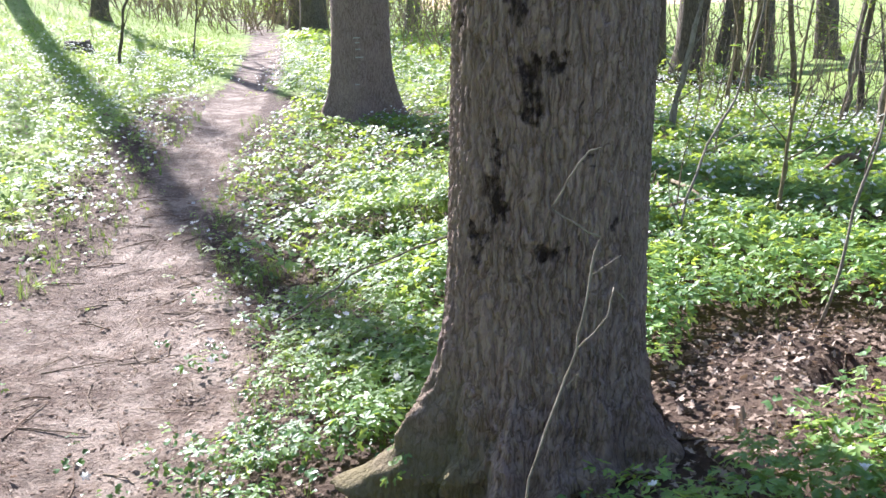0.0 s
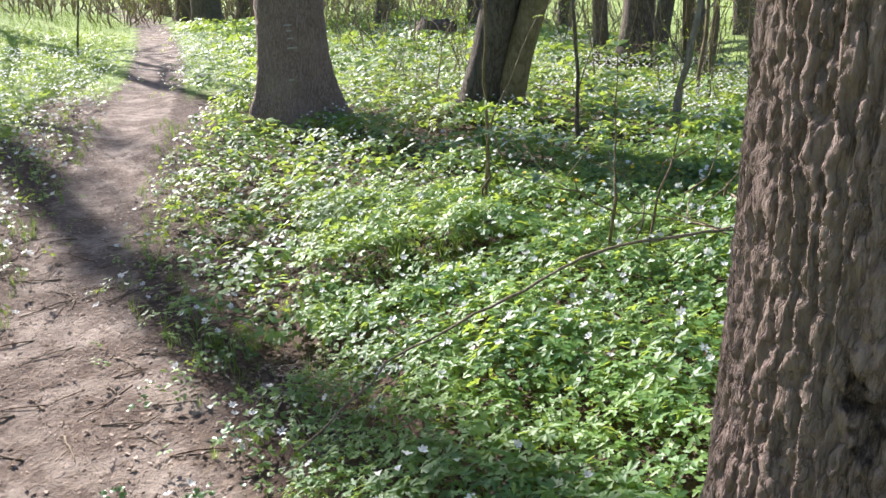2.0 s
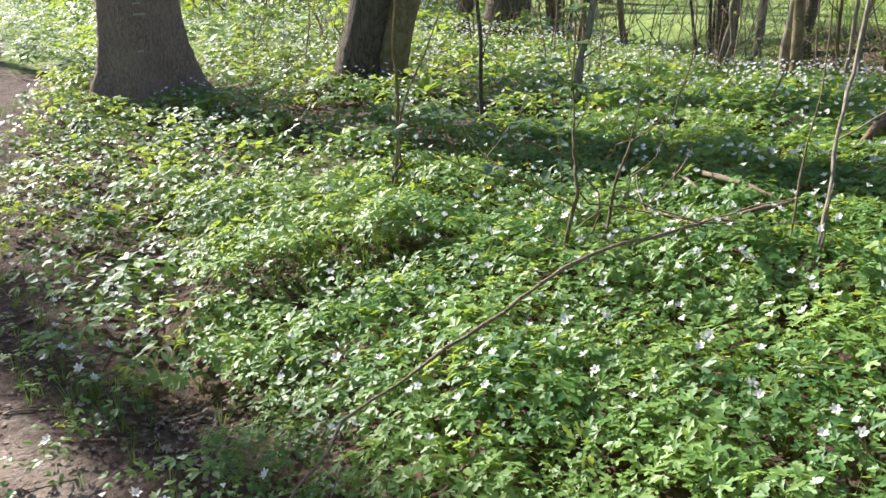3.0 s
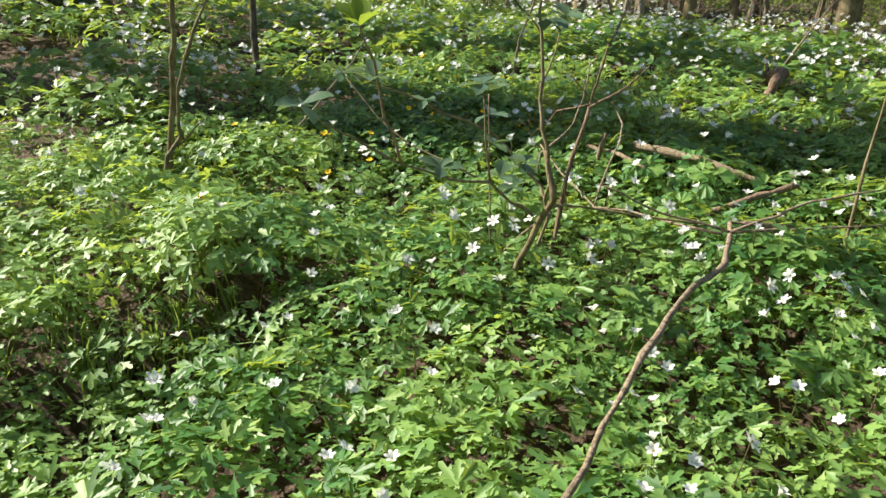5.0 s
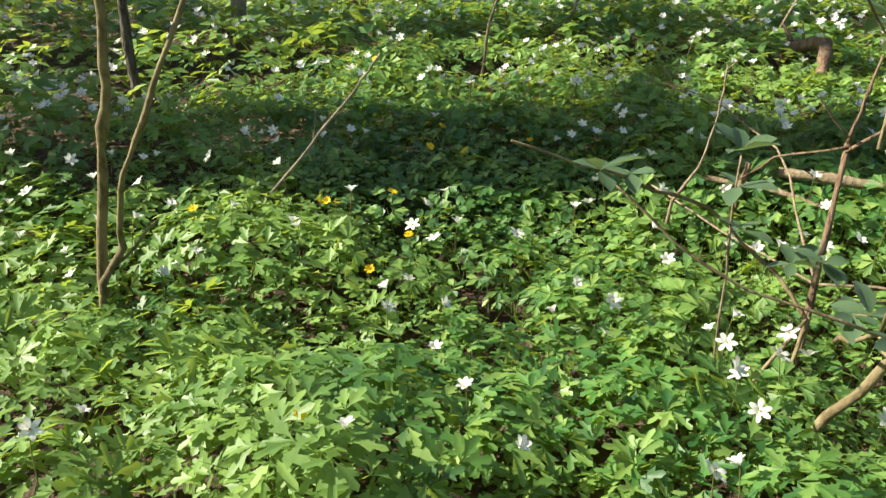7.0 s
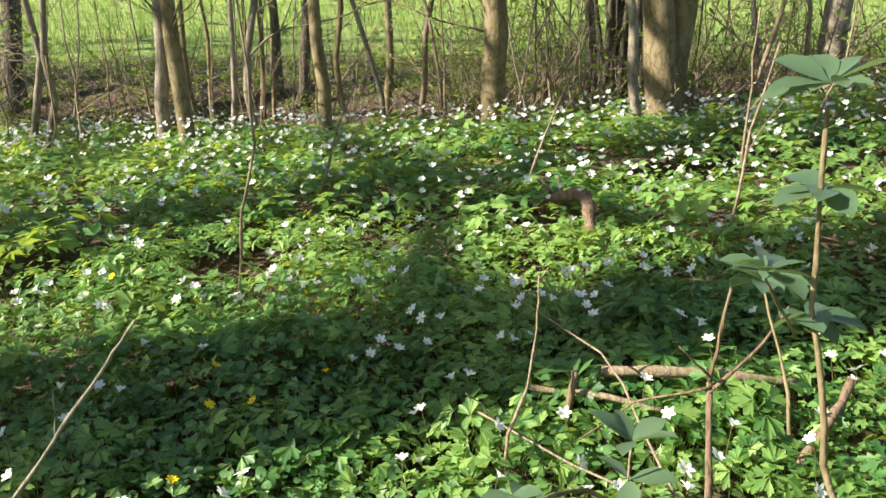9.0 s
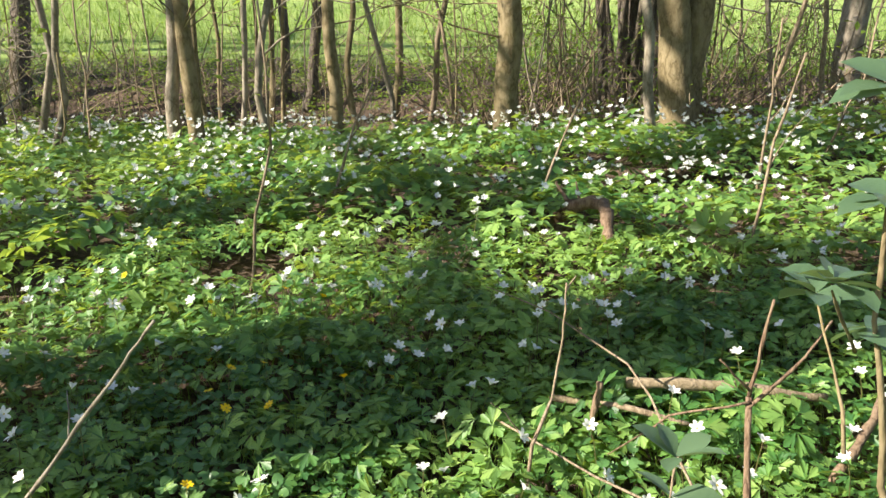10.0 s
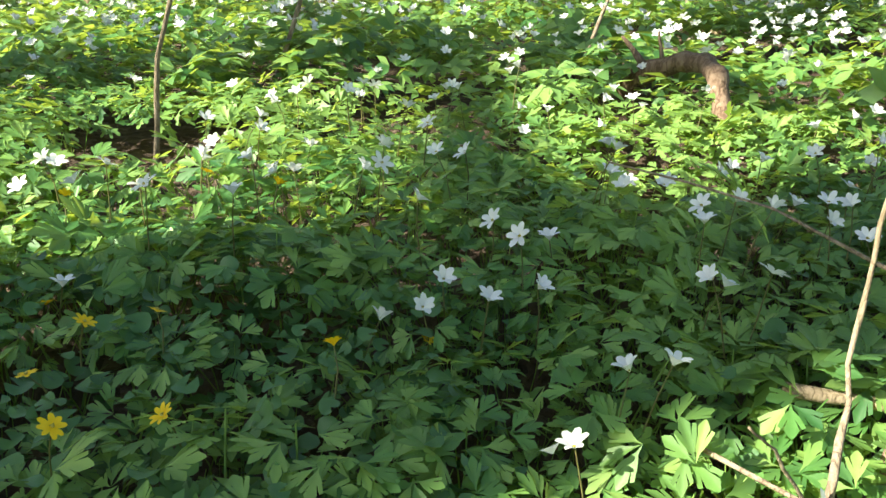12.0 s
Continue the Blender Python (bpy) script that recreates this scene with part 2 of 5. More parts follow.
def tube(points, radii, sides=7, rough=0.0, cap=True):
    """A round limb through points, with its radius at each."""
    p = np.asarray(points, float)
    r = np.asarray(radii, float)
    d = np.gradient(p, axis=0)
    d /= np.linalg.norm(d, axis=1)[:, None] + 1e-9
    ref = np.array([1.0, 0.03, 0.02]) if abs(d[0][0]) < 0.8 else np.array([0.02, 1.0, 0.03])
    a = np.cross(d, ref)
    a /= np.linalg.norm(a, axis=1)[:, None] + 1e-9
    b = np.cross(d, a)
    ang = np.linspace(0, 2 * np.pi, sides, endpoint=False)
    rr = r[:, None] * (1 + rough * rng.normal(size=(len(p), sides)))
    v = p[:, None] + rr[..., None] * (np.cos(ang)[None, :, None] * a[:, None] + np.sin(ang)[None, :, None] * b[:, None])
    k = len(p)
    f = [[i * sides + j, i * sides + (j + 1) % sides, (i + 1) * sides + (j + 1) % sides, (i + 1) * sides + j] for i in range(k - 1) for j in range(sides)]
    if cap:
        f += [list(range(sides))[::-1], [(k - 1) * sides + j for j in range(sides)]]
    return v.reshape(-1, 3), f


def wiggle(a, b, count, amount):
    """A crooked line from a to b."""
    a, b = np.asarray(a, float), np.asarray(b, float)
    s = np.linspace(0, 1, count)[:, None]
    off = np.cumsum(rng.normal(size=(count, 3)), axis=0)
    off -= off[0] + (off[-1] - off[0]) * s
    return a + (b - a) * s + off * amount


def waves(x, y, scale, seed):
    """Smooth irregular field, about -1 to 1."""
    g = np.random.default_rng(seed)
    out = 0.0
    for k in range(6):
        a, ph, w = g.uniform(0, 6.283), g.uniform(0, 6.283), g.uniform(0.6, 1.7) / scale
        out = out + np.sin((x * np.cos(a) + y * np.sin(a)) * w * 6.283 + ph)
    return out / 3.2


# ---- lie of the land ----
def path_mid(y):
    return np.interp(y, [-20, 0, 2.5, 4, 6, 8, 12, 16, 22, 34, 60], [-0.6, -1.25, -1.5, -1.75, -2.2, -2.55, -3.1, -3.6, -4.6, -7.0, -14.0])


def path_half(y):
    return np.interp(y, [-5, 2.0, 3.5, 4.8, 5.6, 7, 20, 60], [0.5, 0.55, 0.75, 0.75, 0.45, 0.36, 0.5, 0.5])


# low banks with a steep near side: west end, east end, foot, height
MOUNDS = [(-1.15, 0.45, 5.75, 0.15), (-0.2, 1.2, 7.4, 0.06)]


def soil(x, y):
    x, y = np.asarray(x, float), np.asarray(y, float)
    xc, yc = np.clip(x, -1.0, 6.0), np.clip(y, 1.5, 11.0)
    z = 0.277 + 0.2823 * xc - 0.0438 * yc - 0.01887 * xc * yc - 0.0176 * xc ** 2 + 0.00467 * yc ** 2 - 0.13
    z = z + 0.022 * np.clip(y - 11.0, 0, 60)
    d = np.clip(path_mid(y) - path_half(y) - 0.5 - x, 0, 30)
    z = z + 0.045 * d ** 1.7 * np.clip((y + 4) / 10, 0.2, 1)
    e = np.clip((x - 5.5) / 1.3, 0, 1) * np.clip((10.5 - x) / 2.5, 0, 1)
    z = z - 0.50 * e * e * (3 - 2 * e)
    z = np.where(x > 9.0, z + (0.35 - z) * np.clip((x - 9) / 4, 0, 1), z)
    z = z - 0.22 * np.exp(-((x - 1.52) ** 2 + (y - 2.86) ** 2) / 0.14 ** 2)   # a burrow beside the old trunk
    z = z - 0.07 * np.exp(-((x - 0.62) ** 2 + (y - 6.25) ** 2) / 0.30 ** 2)   # a shallow hollow in the carpet
    z = z + 0.04 * np.clip(x - 13, 0, 120)
    for x0, x1, y0, h in MOUNDS:
        q = np.clip((y - y0) / 0.28, 0, 1)
        z = z + h * q * q * (3 - 2 * q) * np.exp(-np.clip(y - y0 - 0.28, 0, None) / 0.9) * np.clip((x - x0) / 0.35, 0, 1) * np.clip((x1 - x) / 0.35, 0, 1)
    z = z + 0.02 * waves(x, y, 1.7, 3) + 0.008 * waves(x, y, 0.45, 4)
    p = np.clip(1 - abs(x - path_mid(y)) / (path_half(y) + 0.2), 0, 1)
    q = np.clip((x - path_mid(y) - path_half(y)) / 0.8, 0, 1)
    return z - 0.05 * p - 0.05 * q


CLEARINGS = [(0.68, 2.35, 0.32), (1.36, 2.95, 0.52), (1.02, 2.62, 0.40), (2.3, 7.12, 0.22), (-0.98, 5.1, 0.25), (0.0, 2.05, 0.45), (0.352, 2.712, 0.55), (-0.35, 2.5, 0.3)]


def bare(x, y):
    """1 on trodden or bare ground, 0 under the plants."""
    p = (path_half(y) - abs(x - path_mid(y))) / 0.45 + 0.5 * waves(x, y, 0.6, 11) + 0.35 * waves(x, y, 0.17, 13)
    out = np.clip(p + 0.5, 0, 1)
    for cx, cy, r in CLEARINGS:
        out = np.maximum(out, np.clip((r - np.hypot(x - cx, y - cy)) / 0.12 + 0.5 + 0.5 * waves(x, y, 0.3, 12), 0, 1))
    return out


def axis(lo, hi, step, far):
    core = np.arange(lo, hi + step / 2, step)
    grow = []
    d, s = 0.0, step
    while d < far:
        s *= 1.12
        d += s
        grow.append(d)
    grow = np.array(grow)
    return np.concatenate((lo - grow[::-1], core, hi + grow))


def build_ground():
    xs, ys = axis(-6, 11, 0.09, 700), axis(-1, 14, 0.09, 700)
    X, Y = np.meshgrid(xs, ys)
    Z = soil(X, Y)
    v = np.stack((X, Y, Z), -1).reshape(-1, 3)
    w = len(xs)
    i = (np.arange(len(ys) - 1)[:, None] * w + np.arange(w - 1)[None]).ravel()
    loops = np.stack((i, i + 1, i + w + 1, i + w), 1).ravel()
    me = mesh_np("ground", v, loops, np.full(len(i), 4), M_GROUND, True)
    x, y = v[:, 0], v[:, 1]
    onpath = np.clip((path_half(y) - abs(x - path_mid(y))) / 0.3 + 0.5, 0, 1)
    turf = np.clip((x - 12.3 - 0.5 * waves(x, y, 2.0, 7)) / 1.5, 0, 1) + np.clip((path_mid(y) - path_half(y) - 0.4 - x) / 0.8, 0, 1) * 0.75
    turf = np.maximum(turf, np.clip((y - 12) / 4, 0, 1) * 0.8 * (1 - onpath))
    for name, values in (("path", onpath), ("turf", np.clip(turf, 0, 1))):
        at = me.attributes.new(name, "FLOAT", "POINT")
        at.data.foreach_set("value", values.astype(np.float32))
    tagged(new("ground", me), "brown leaf-littered woodland soil with a trodden path", "ground", kind="structure")


build_ground()


# ---- plants of the carpet ----
def leaflet(L, W, fold, droop, teeth=True):
    """One folded leaf blade along +x, its edge cut into lobes."""
    edge = ([(0.46, 0.52), (0.76, 0.26)], [(0.25, 0.12), (0.60, 0.66), (0.60, 0.24), (0.88, 0.30)], [(0.22, 0.10), (0.46, 0.46), (0.74, 0.74), (0.78, 0.52), (0.52, 0.20), (0.80, 0.40), (0.95, 0.16)])[int(teeth)]
    pts = [(0, 0, 0), (L * 0.5, 0, -droop * 0.25 * L), (L, 0, -droop * L)]
    f = []
    for sgn in (1, -1):
        n0 = len(pts)
        pts += [(L * a, sgn * W * b, fold * W * b - droop * L * a * a) for a, b in edge]
        ring = [0, *range(n0, n0 + len(edge)), 2, 1]
        f.append(ring if sgn < 0 else ring[::-1])
    return np.array(pts), f


def turn(v, yaw=0.0, pitch=0.0, roll=0.0, move=(0, 0, 0)):
    m = np.array(Euler((roll, pitch, yaw)).to_matrix())
    return v @ m.T + np.array(move)


def anemone_plant(g, detail):
    s = Shape()
    h = 0.175
    for k in range(3):
        a = k * 2.094 + g.uniform(-0.3, 0.3)
        base = np.array((math.cos(a) * 0.012, math.sin(a) * 0.012, h + g.uniform(-0.02, 0.012)))
        for j, spread in enumerate((-0.75, 0.0, 0.75) if detail > 0 else (-0.5, 0.5)):
            L, W = g.uniform(0.042, 0.060), g.uniform(0.019, 0.026)
            if detail == 3:
                L, W = L * 0.92, W * 0.78
            if detail == 0:
                L, W = L * 1.2, W * 1.6
            v, f = leaflet(L, W, g.uniform(0.05, 0.32), g.uniform(0.0, 0.28), max(detail - 1, 0))
            s.add(turn(v, a + spread + g.uniform(-0.15, 0.15), g.uniform(-0.22, 0.22), g.uniform(-0.2, 0.2), base + np.array((math.cos(a), math.sin(a), 0)) * 0.012), f)
    if detail > 2:
        s.add(*tube([(0, 0, 0), (0.004, 0.002, h * 0.6), (0, 0, h)], [0.0016, 0.0015, 0.0012], 3, cap=False))
    return s.arrays()


def round_plant(g, detail):
    s = Shape()
    for k in range(6):
        a = g.uniform(0, 6.283)
        r, h = g.uniform(0.015, 0.06), g.uniform(0.05, 0.12)
        R = g.uniform(0.010, 0.016)
        ang = np.linspace(0.35, 5.93, 10 if detail else 7)
        rim = np.stack((R * np.cos(ang), R * np.sin(ang) * 0.95, 0.25 * R * np.cos(2 * ang)), 1)
        v = np.concatenate(([(0, 0, -0.15 * R)], rim))
        s.add(turn(v, a, g.uniform(-0.4, 0.4), g.uniform(-0.4, 0.4), (r * math.cos(a), r * math.sin(a), h)), [[0, i, i + 1] for i in range(1, len(rim))])
    return s.arrays()


def grass_tuft(g, detail):
    s = Shape()
    for k in range(9 if detail else 5):
        a, L, o = g.uniform(0, 6.283), g.uniform(0.08, 0.2), g.uniform(0, 0.03)
        out, w = g.uniform(0.15, 0.8) * L, g.uniform(0.0015, 0.003)
        d = np.array((math.cos(a), math.sin(a), 0))
        n = np.array((-d[1], d[0], 0)) * w
        p = [d * o, d * (o + out * 0.4) + np.array((0, 0, L * 0.65)), d * (o + out) + np.array((0, 0, L * 0.85))]
        s.add([p[0] - n, p[0] + n, p[1] + n * 0.8, p[1] - n * 0.8, p[2]], [[0, 1, 2, 3], [3, 2, 4]])
    return s.arrays()


def dead_leaf(g, detail):
    s = Shape()
    L, k = g.uniform(0.025, 0.05), 1.0 if detail else 0.25
    v, f = leaflet(L, L * 0.6, k * g.uniform(-0.6, 0.8), k * g.uniform(-0.3, 0.5), detail > 0)
    return s.add(turn(v, 0, k * g.uniform(-0.4, 0.4), k * g.uniform(-0.6, 0.6)), f).arrays()


def strew(name, maker, detail, x, y, z, size, mat, label, category, lean=0.32, variants=10, seed=1):
    """Stuff: one mesh of many small plants at x, y, z, each turned and scaled."""
    g = np.random.default_rng(seed)
    kinds = [maker(g, detail) for _ in range(variants)]
    pick = g.integers(0, variants, len(x))
    V, Lp, T, base = [], [], [], 0
    for k, (v, lo, to) in enumerate(kinds):
        i = np.flatnonzero(pick == k)
        if not len(i):
            continue
        yaw, tx, ty = g.uniform(0, 6.283, len(i)), g.normal(0, lean, len(i)), g.normal(0, lean, len(i))
        c, s = np.cos(yaw), np.sin(yaw)
        sc = size[i]
        px = (v[None, :, 0] * c[:, None] - v[None, :, 1] * s[:, None]) * sc[:, None]
        py = (v[None, :, 0] * s[:, None] + v[None, :, 1] * c[:, None]) * sc[:, None]
        pz = v[None, :, 2] * sc[:, None]
        qx, qy = px + pz * tx[:, None], py + pz * ty[:, None]
        qz = pz - px * tx[:, None] - py * ty[:, None]
        V.append(np.stack((qx + x[i, None], qy + y[i, None], qz + z[i, None]), -1).reshape(-1, 3))
        Lp.append((lo[None] + (np.arange(len(i)) * len(v))[:, None] + base).ravel())
        T.append(np.tile(to, len(i)))
        base += len(i) * len(v)
    me = mesh_np(name, np.concatenate(V), np.concatenate(Lp), np.concatenate(T), mat, True)
    return tagged(new(name, me), label, category, kind="stuff")


def field(x0, x1, y0, y1, per_m2, keep, seed):
    g = np.random.default_rng(seed)
    n = int((x1 - x0) * (y1 - y0) * per_m2)
    x, y = g.uniform(x0, x1, n), g.uniform(y0, y1, n)
    k = g.uniform(size=n) < keep(x, y)
    return x[k], y[k], g


TRUNKS = [(0.352, 2.712, 0.36), (-1.08, 11.3, 0.6), (0.5, 9.2, 0.4)]


def free(x, y):
    out = (1.0 - bare(x, y)) * np.where(np.hypot(x + 0.15, y - 5.95) < 0.24, 0.6, 1.0) * np.where(np.hypot(x - 1.33, y - 6.62) < 0.34 + 0.08 * waves(x, y, 0.3, 14), 0.3, 1.0)
    for cx, cy, r in TRUNKS:
        out = out * (np.hypot(x - cx, y - cy) > r)
    return out


def near(x, y):
    """The stretch of ground close beside the walk."""
    return (x > -0.9) & (x < 2.8) & (y > 1.7) & (y < 7.7)


def closest(x, y):
    return (x > 0.8) & (x < 2.4) & (y > 5.2) & (y < 7.3)


def crossed(x, y):
    """The part of the carpet between the walk and the ditch."""
    return (x > 2.5) & (y > 3.8) & (y < 9.6)


def edge_right(x, y):
    return np.clip((5.55 + 0.25 * waves(x, y, 1.5, 21) - x) / 0.2, 0, 1)


def lush(x, y):
    """Height of the carpet: mounds and hollows."""
    d = np.clip((np.abs(x - path_mid(y)) - path_half(y)) / 0.7, 0, 1)
    return (1.0 + 0.20 * waves(x, y, 0.9, 31) + 0.14 * waves(x, y, 0.35, 32) + 0.17 * waves(x, y, 0.14, 33)) * (0.5 + 0.5 * d)


def gaps(x, y):
    return np.clip(1.3 + 0.5 * waves(x, y, 0.7, 41), 0.6, 1)


def plants():
    lab = "dense carpet of green toothed wood anemone leaves"
    for detail, seed, zone in ((3, 51, lambda x, y: closest(x, y)), (2, 61, lambda x, y: near(x, y) & ~closest(x, y))):
        x, y, g = field(-0.9, 2.8, 1.7, 7.7, 900, lambda x, y: free(x, y) * gaps(x, y) * zone(x, y) * np.where(closest(x, y), 1.0, 0.76), seed)
        h = np.where(closest(x, y), 0.70, 0.76) * lush(x, y) * g.uniform(0.85, 1.14, len(x))
        strew("anemone_foliage", anemone_plant, detail, x, y, soil(x, y) + 0.03, h, M_ANEMONE, lab, "ground cover", seed=seed + 1)
    x, y, g = field(-2.2, 5.9, 0.8, 13.5, 300, lambda x, y: free(x, y) * gaps(x, y) * ~near(x, y) * edge_right(x, y) * np.where(crossed(x, y), 1.0, 0.45), 53)
    strew("anemone_foliage", anemone_plant, 1, x, y, soil(x, y) - 0.01, lush(x, y) * g.uniform(0.8, 1.3, len(x)) * np.where(crossed(x, y), 0.85, 1.0), M_ANEMONE, lab, "ground cover", seed=54)
    x, y, g = field(-9, 6.5, 13.5, 32, 24, lambda x, y: free(x, y) * (x > path_mid(y)), 55)
    strew("anemone_foliage", anemone_plant, 0, x, y, soil(x, y) - 0.01, lush(x, y) * g.uniform(1.2, 2.0, len(x)), M_ANEMONE, lab, "ground cover", seed=56)
    x, y, g = field(-12, -1.5, 1, 28, 50, lambda x, y: free(x, y) * (x < path_mid(y)) * np.clip(1.3 + (x - path_mid(y)) * 0.13 + 0.4 * waves(x, y, 1.6, 61), 0, 1), 57)
    strew("anemone_foliage", anemone_plant, 0, x, y, soil(x, y) - 0.01, lush(x, y) * g.uniform(0.6, 1.0, len(x)), M_ANEMONE, lab, "ground cover", seed=58)

    x, y, g = field(-9, 5.6, -6, 0.9, 26, lambda x, y: free(x, y) * np.clip(0.8 + 0.6 * waves(x, y, 1.6, 63), 0, 1), 64)
    strew("anemone_foliage", anemone_plant, 0, x, y, soil(x, y) - 0.01, lush(x, y) * g.uniform(1.5, 2.2, len(x)), M_ANEMONE, lab, "ground cover", seed=65)


plants()


# ---- trees ----
def limb_set(shape, start, direction, length, radius, depth, g, sides=6, spread=0.7):
    """A limb that forks; adds its tubes to shape and returns the tips."""
    d = np.array(direction, float) / np.linalg.norm(direction)
    end = np.array(start) + d * length
    line = wiggle(start, end, 5, length * 0.035)
    shape.add(*tube(line, np.linspace(radius, radius * 0.55, 5), sides, cap=False))
    if depth == 0:
        return [end, line[2]]
    tips = []
    for k in range(3 if depth > 1 else 2):
        at = line[4] if k == 0 else line[g.integers(2, 4)]
        nd = d + g.normal(0, spread, 3) * np.array((1, 1, 0.6)) + np.array((0, 0, 0.15))
        tips += limb_set(shape, at, nd, length * g.uniform(0.55, 0.8), radius * 0.55, depth - 1, g, max(sides - 1, 4), spread)
    return tips


def crown_shape(tips, g, count, size):
    """Sparse young leaves in clumps round the twig tips."""
    s = Shape()
    for p in tips:
        for k in range(count):
            v, f = leaflet(size * g.uniform(0.7, 1.3), size * 0.5, 0.2, 0.2, False)
            s.add(turn(v, g.uniform(0, 6.28), g.uniform(-0.9, 0.9), g.uniform(-0.9, 0.9), np.array(p) + g.normal(0, 0.35, 3)), f)
    return s


def tree(x, y, r, height, lean=(0, 0), bark=None, label="", flare=1.5, seed=1, crown=True, bend=0.02, sides=14, group="", name="tree", base_drop=0.08, leaves=5, leaf=0.09, full=False, reach=1.0, low_twigs=0):
    """A tree: Empty at its base, trunk with root flare, limbs and a sparse spring crown."""
    g = np.random.default_rng(seed)
    root = new(name)
    root.location = (x, y, float(soil(x, y)) - base_drop)
    tagged(root, label, "tree", group)
    hs = np.array([0, 0.06, 0.15, 0.3, 0.5, 0.8, 1.2, 1.7, 2.3, 3.0])
    hs = np.concatenate((hs, np.linspace(4.0, height * 0.8, 6)))
    line = np.stack((lean[0] * hs, lean[1] * hs, hs), 1)
    wob = np.cumsum(g.normal(0, bend, (len(hs), 2)), 0) * np.sqrt(np.gradient(hs))[:, None]
    line[:, :2] += wob - wob[0]
    rad = r * (1 + (flare - 1) * np.exp(-hs / (0.12 + r * 0.5))) * np.clip(1.03 - hs / height * 0.75, 0.2, 1)
    s = Shape()
    v, f = tube(line, rad, sides, 0.025)
    lobes = 5
    low = np.exp(-(v[:, 2]) / (0.15 + 0.6 * r)) * (flare - 1) * 0.45
    ang = np.arctan2(v[:, 1] - line[0, 1], v[:, 0] - line[0, 0])
    v[:, :2] *= (1 + low * np.cos(lobes * ang + g.uniform(0, 6)))[:, None]
    s.add(v, f)
    tips = []
    for k in range(11 if full else 7 if crown else 4):
        i = g.integers(9 if full else 10, 15)
        a = g.uniform(0, 6.283)
        tips += limb_set(s, line[i], (math.cos(a), math.sin(a), g.uniform(0.5, 1.2)), height * g.uniform(0.14, 0.24) * reach, rad[i] * 0.5, 2, g, 5)
    for k in range(low_twigs):
        zz, a = g.uniform(0.7, 2.6), g.uniform(0, 6.283)
        at = [np.interp(zz, hs, line[:, q]) for q in range(3)]
        tips += limb_set(s, at, (math.cos(a), math.sin(a), g.uniform(-0.15, 0.7)), g.uniform(0.4, 0.9), g.uniform(0.005, 0.009), 2, g, 5, 0.6)[::2]
    part("trunk", s, bark or M_BARK_FAR, root)
    if crown:
        part("crown", crown_shape(tips, g, leaves, leaf), M_SPRING, root, "sparse young leaves", False)
    return root


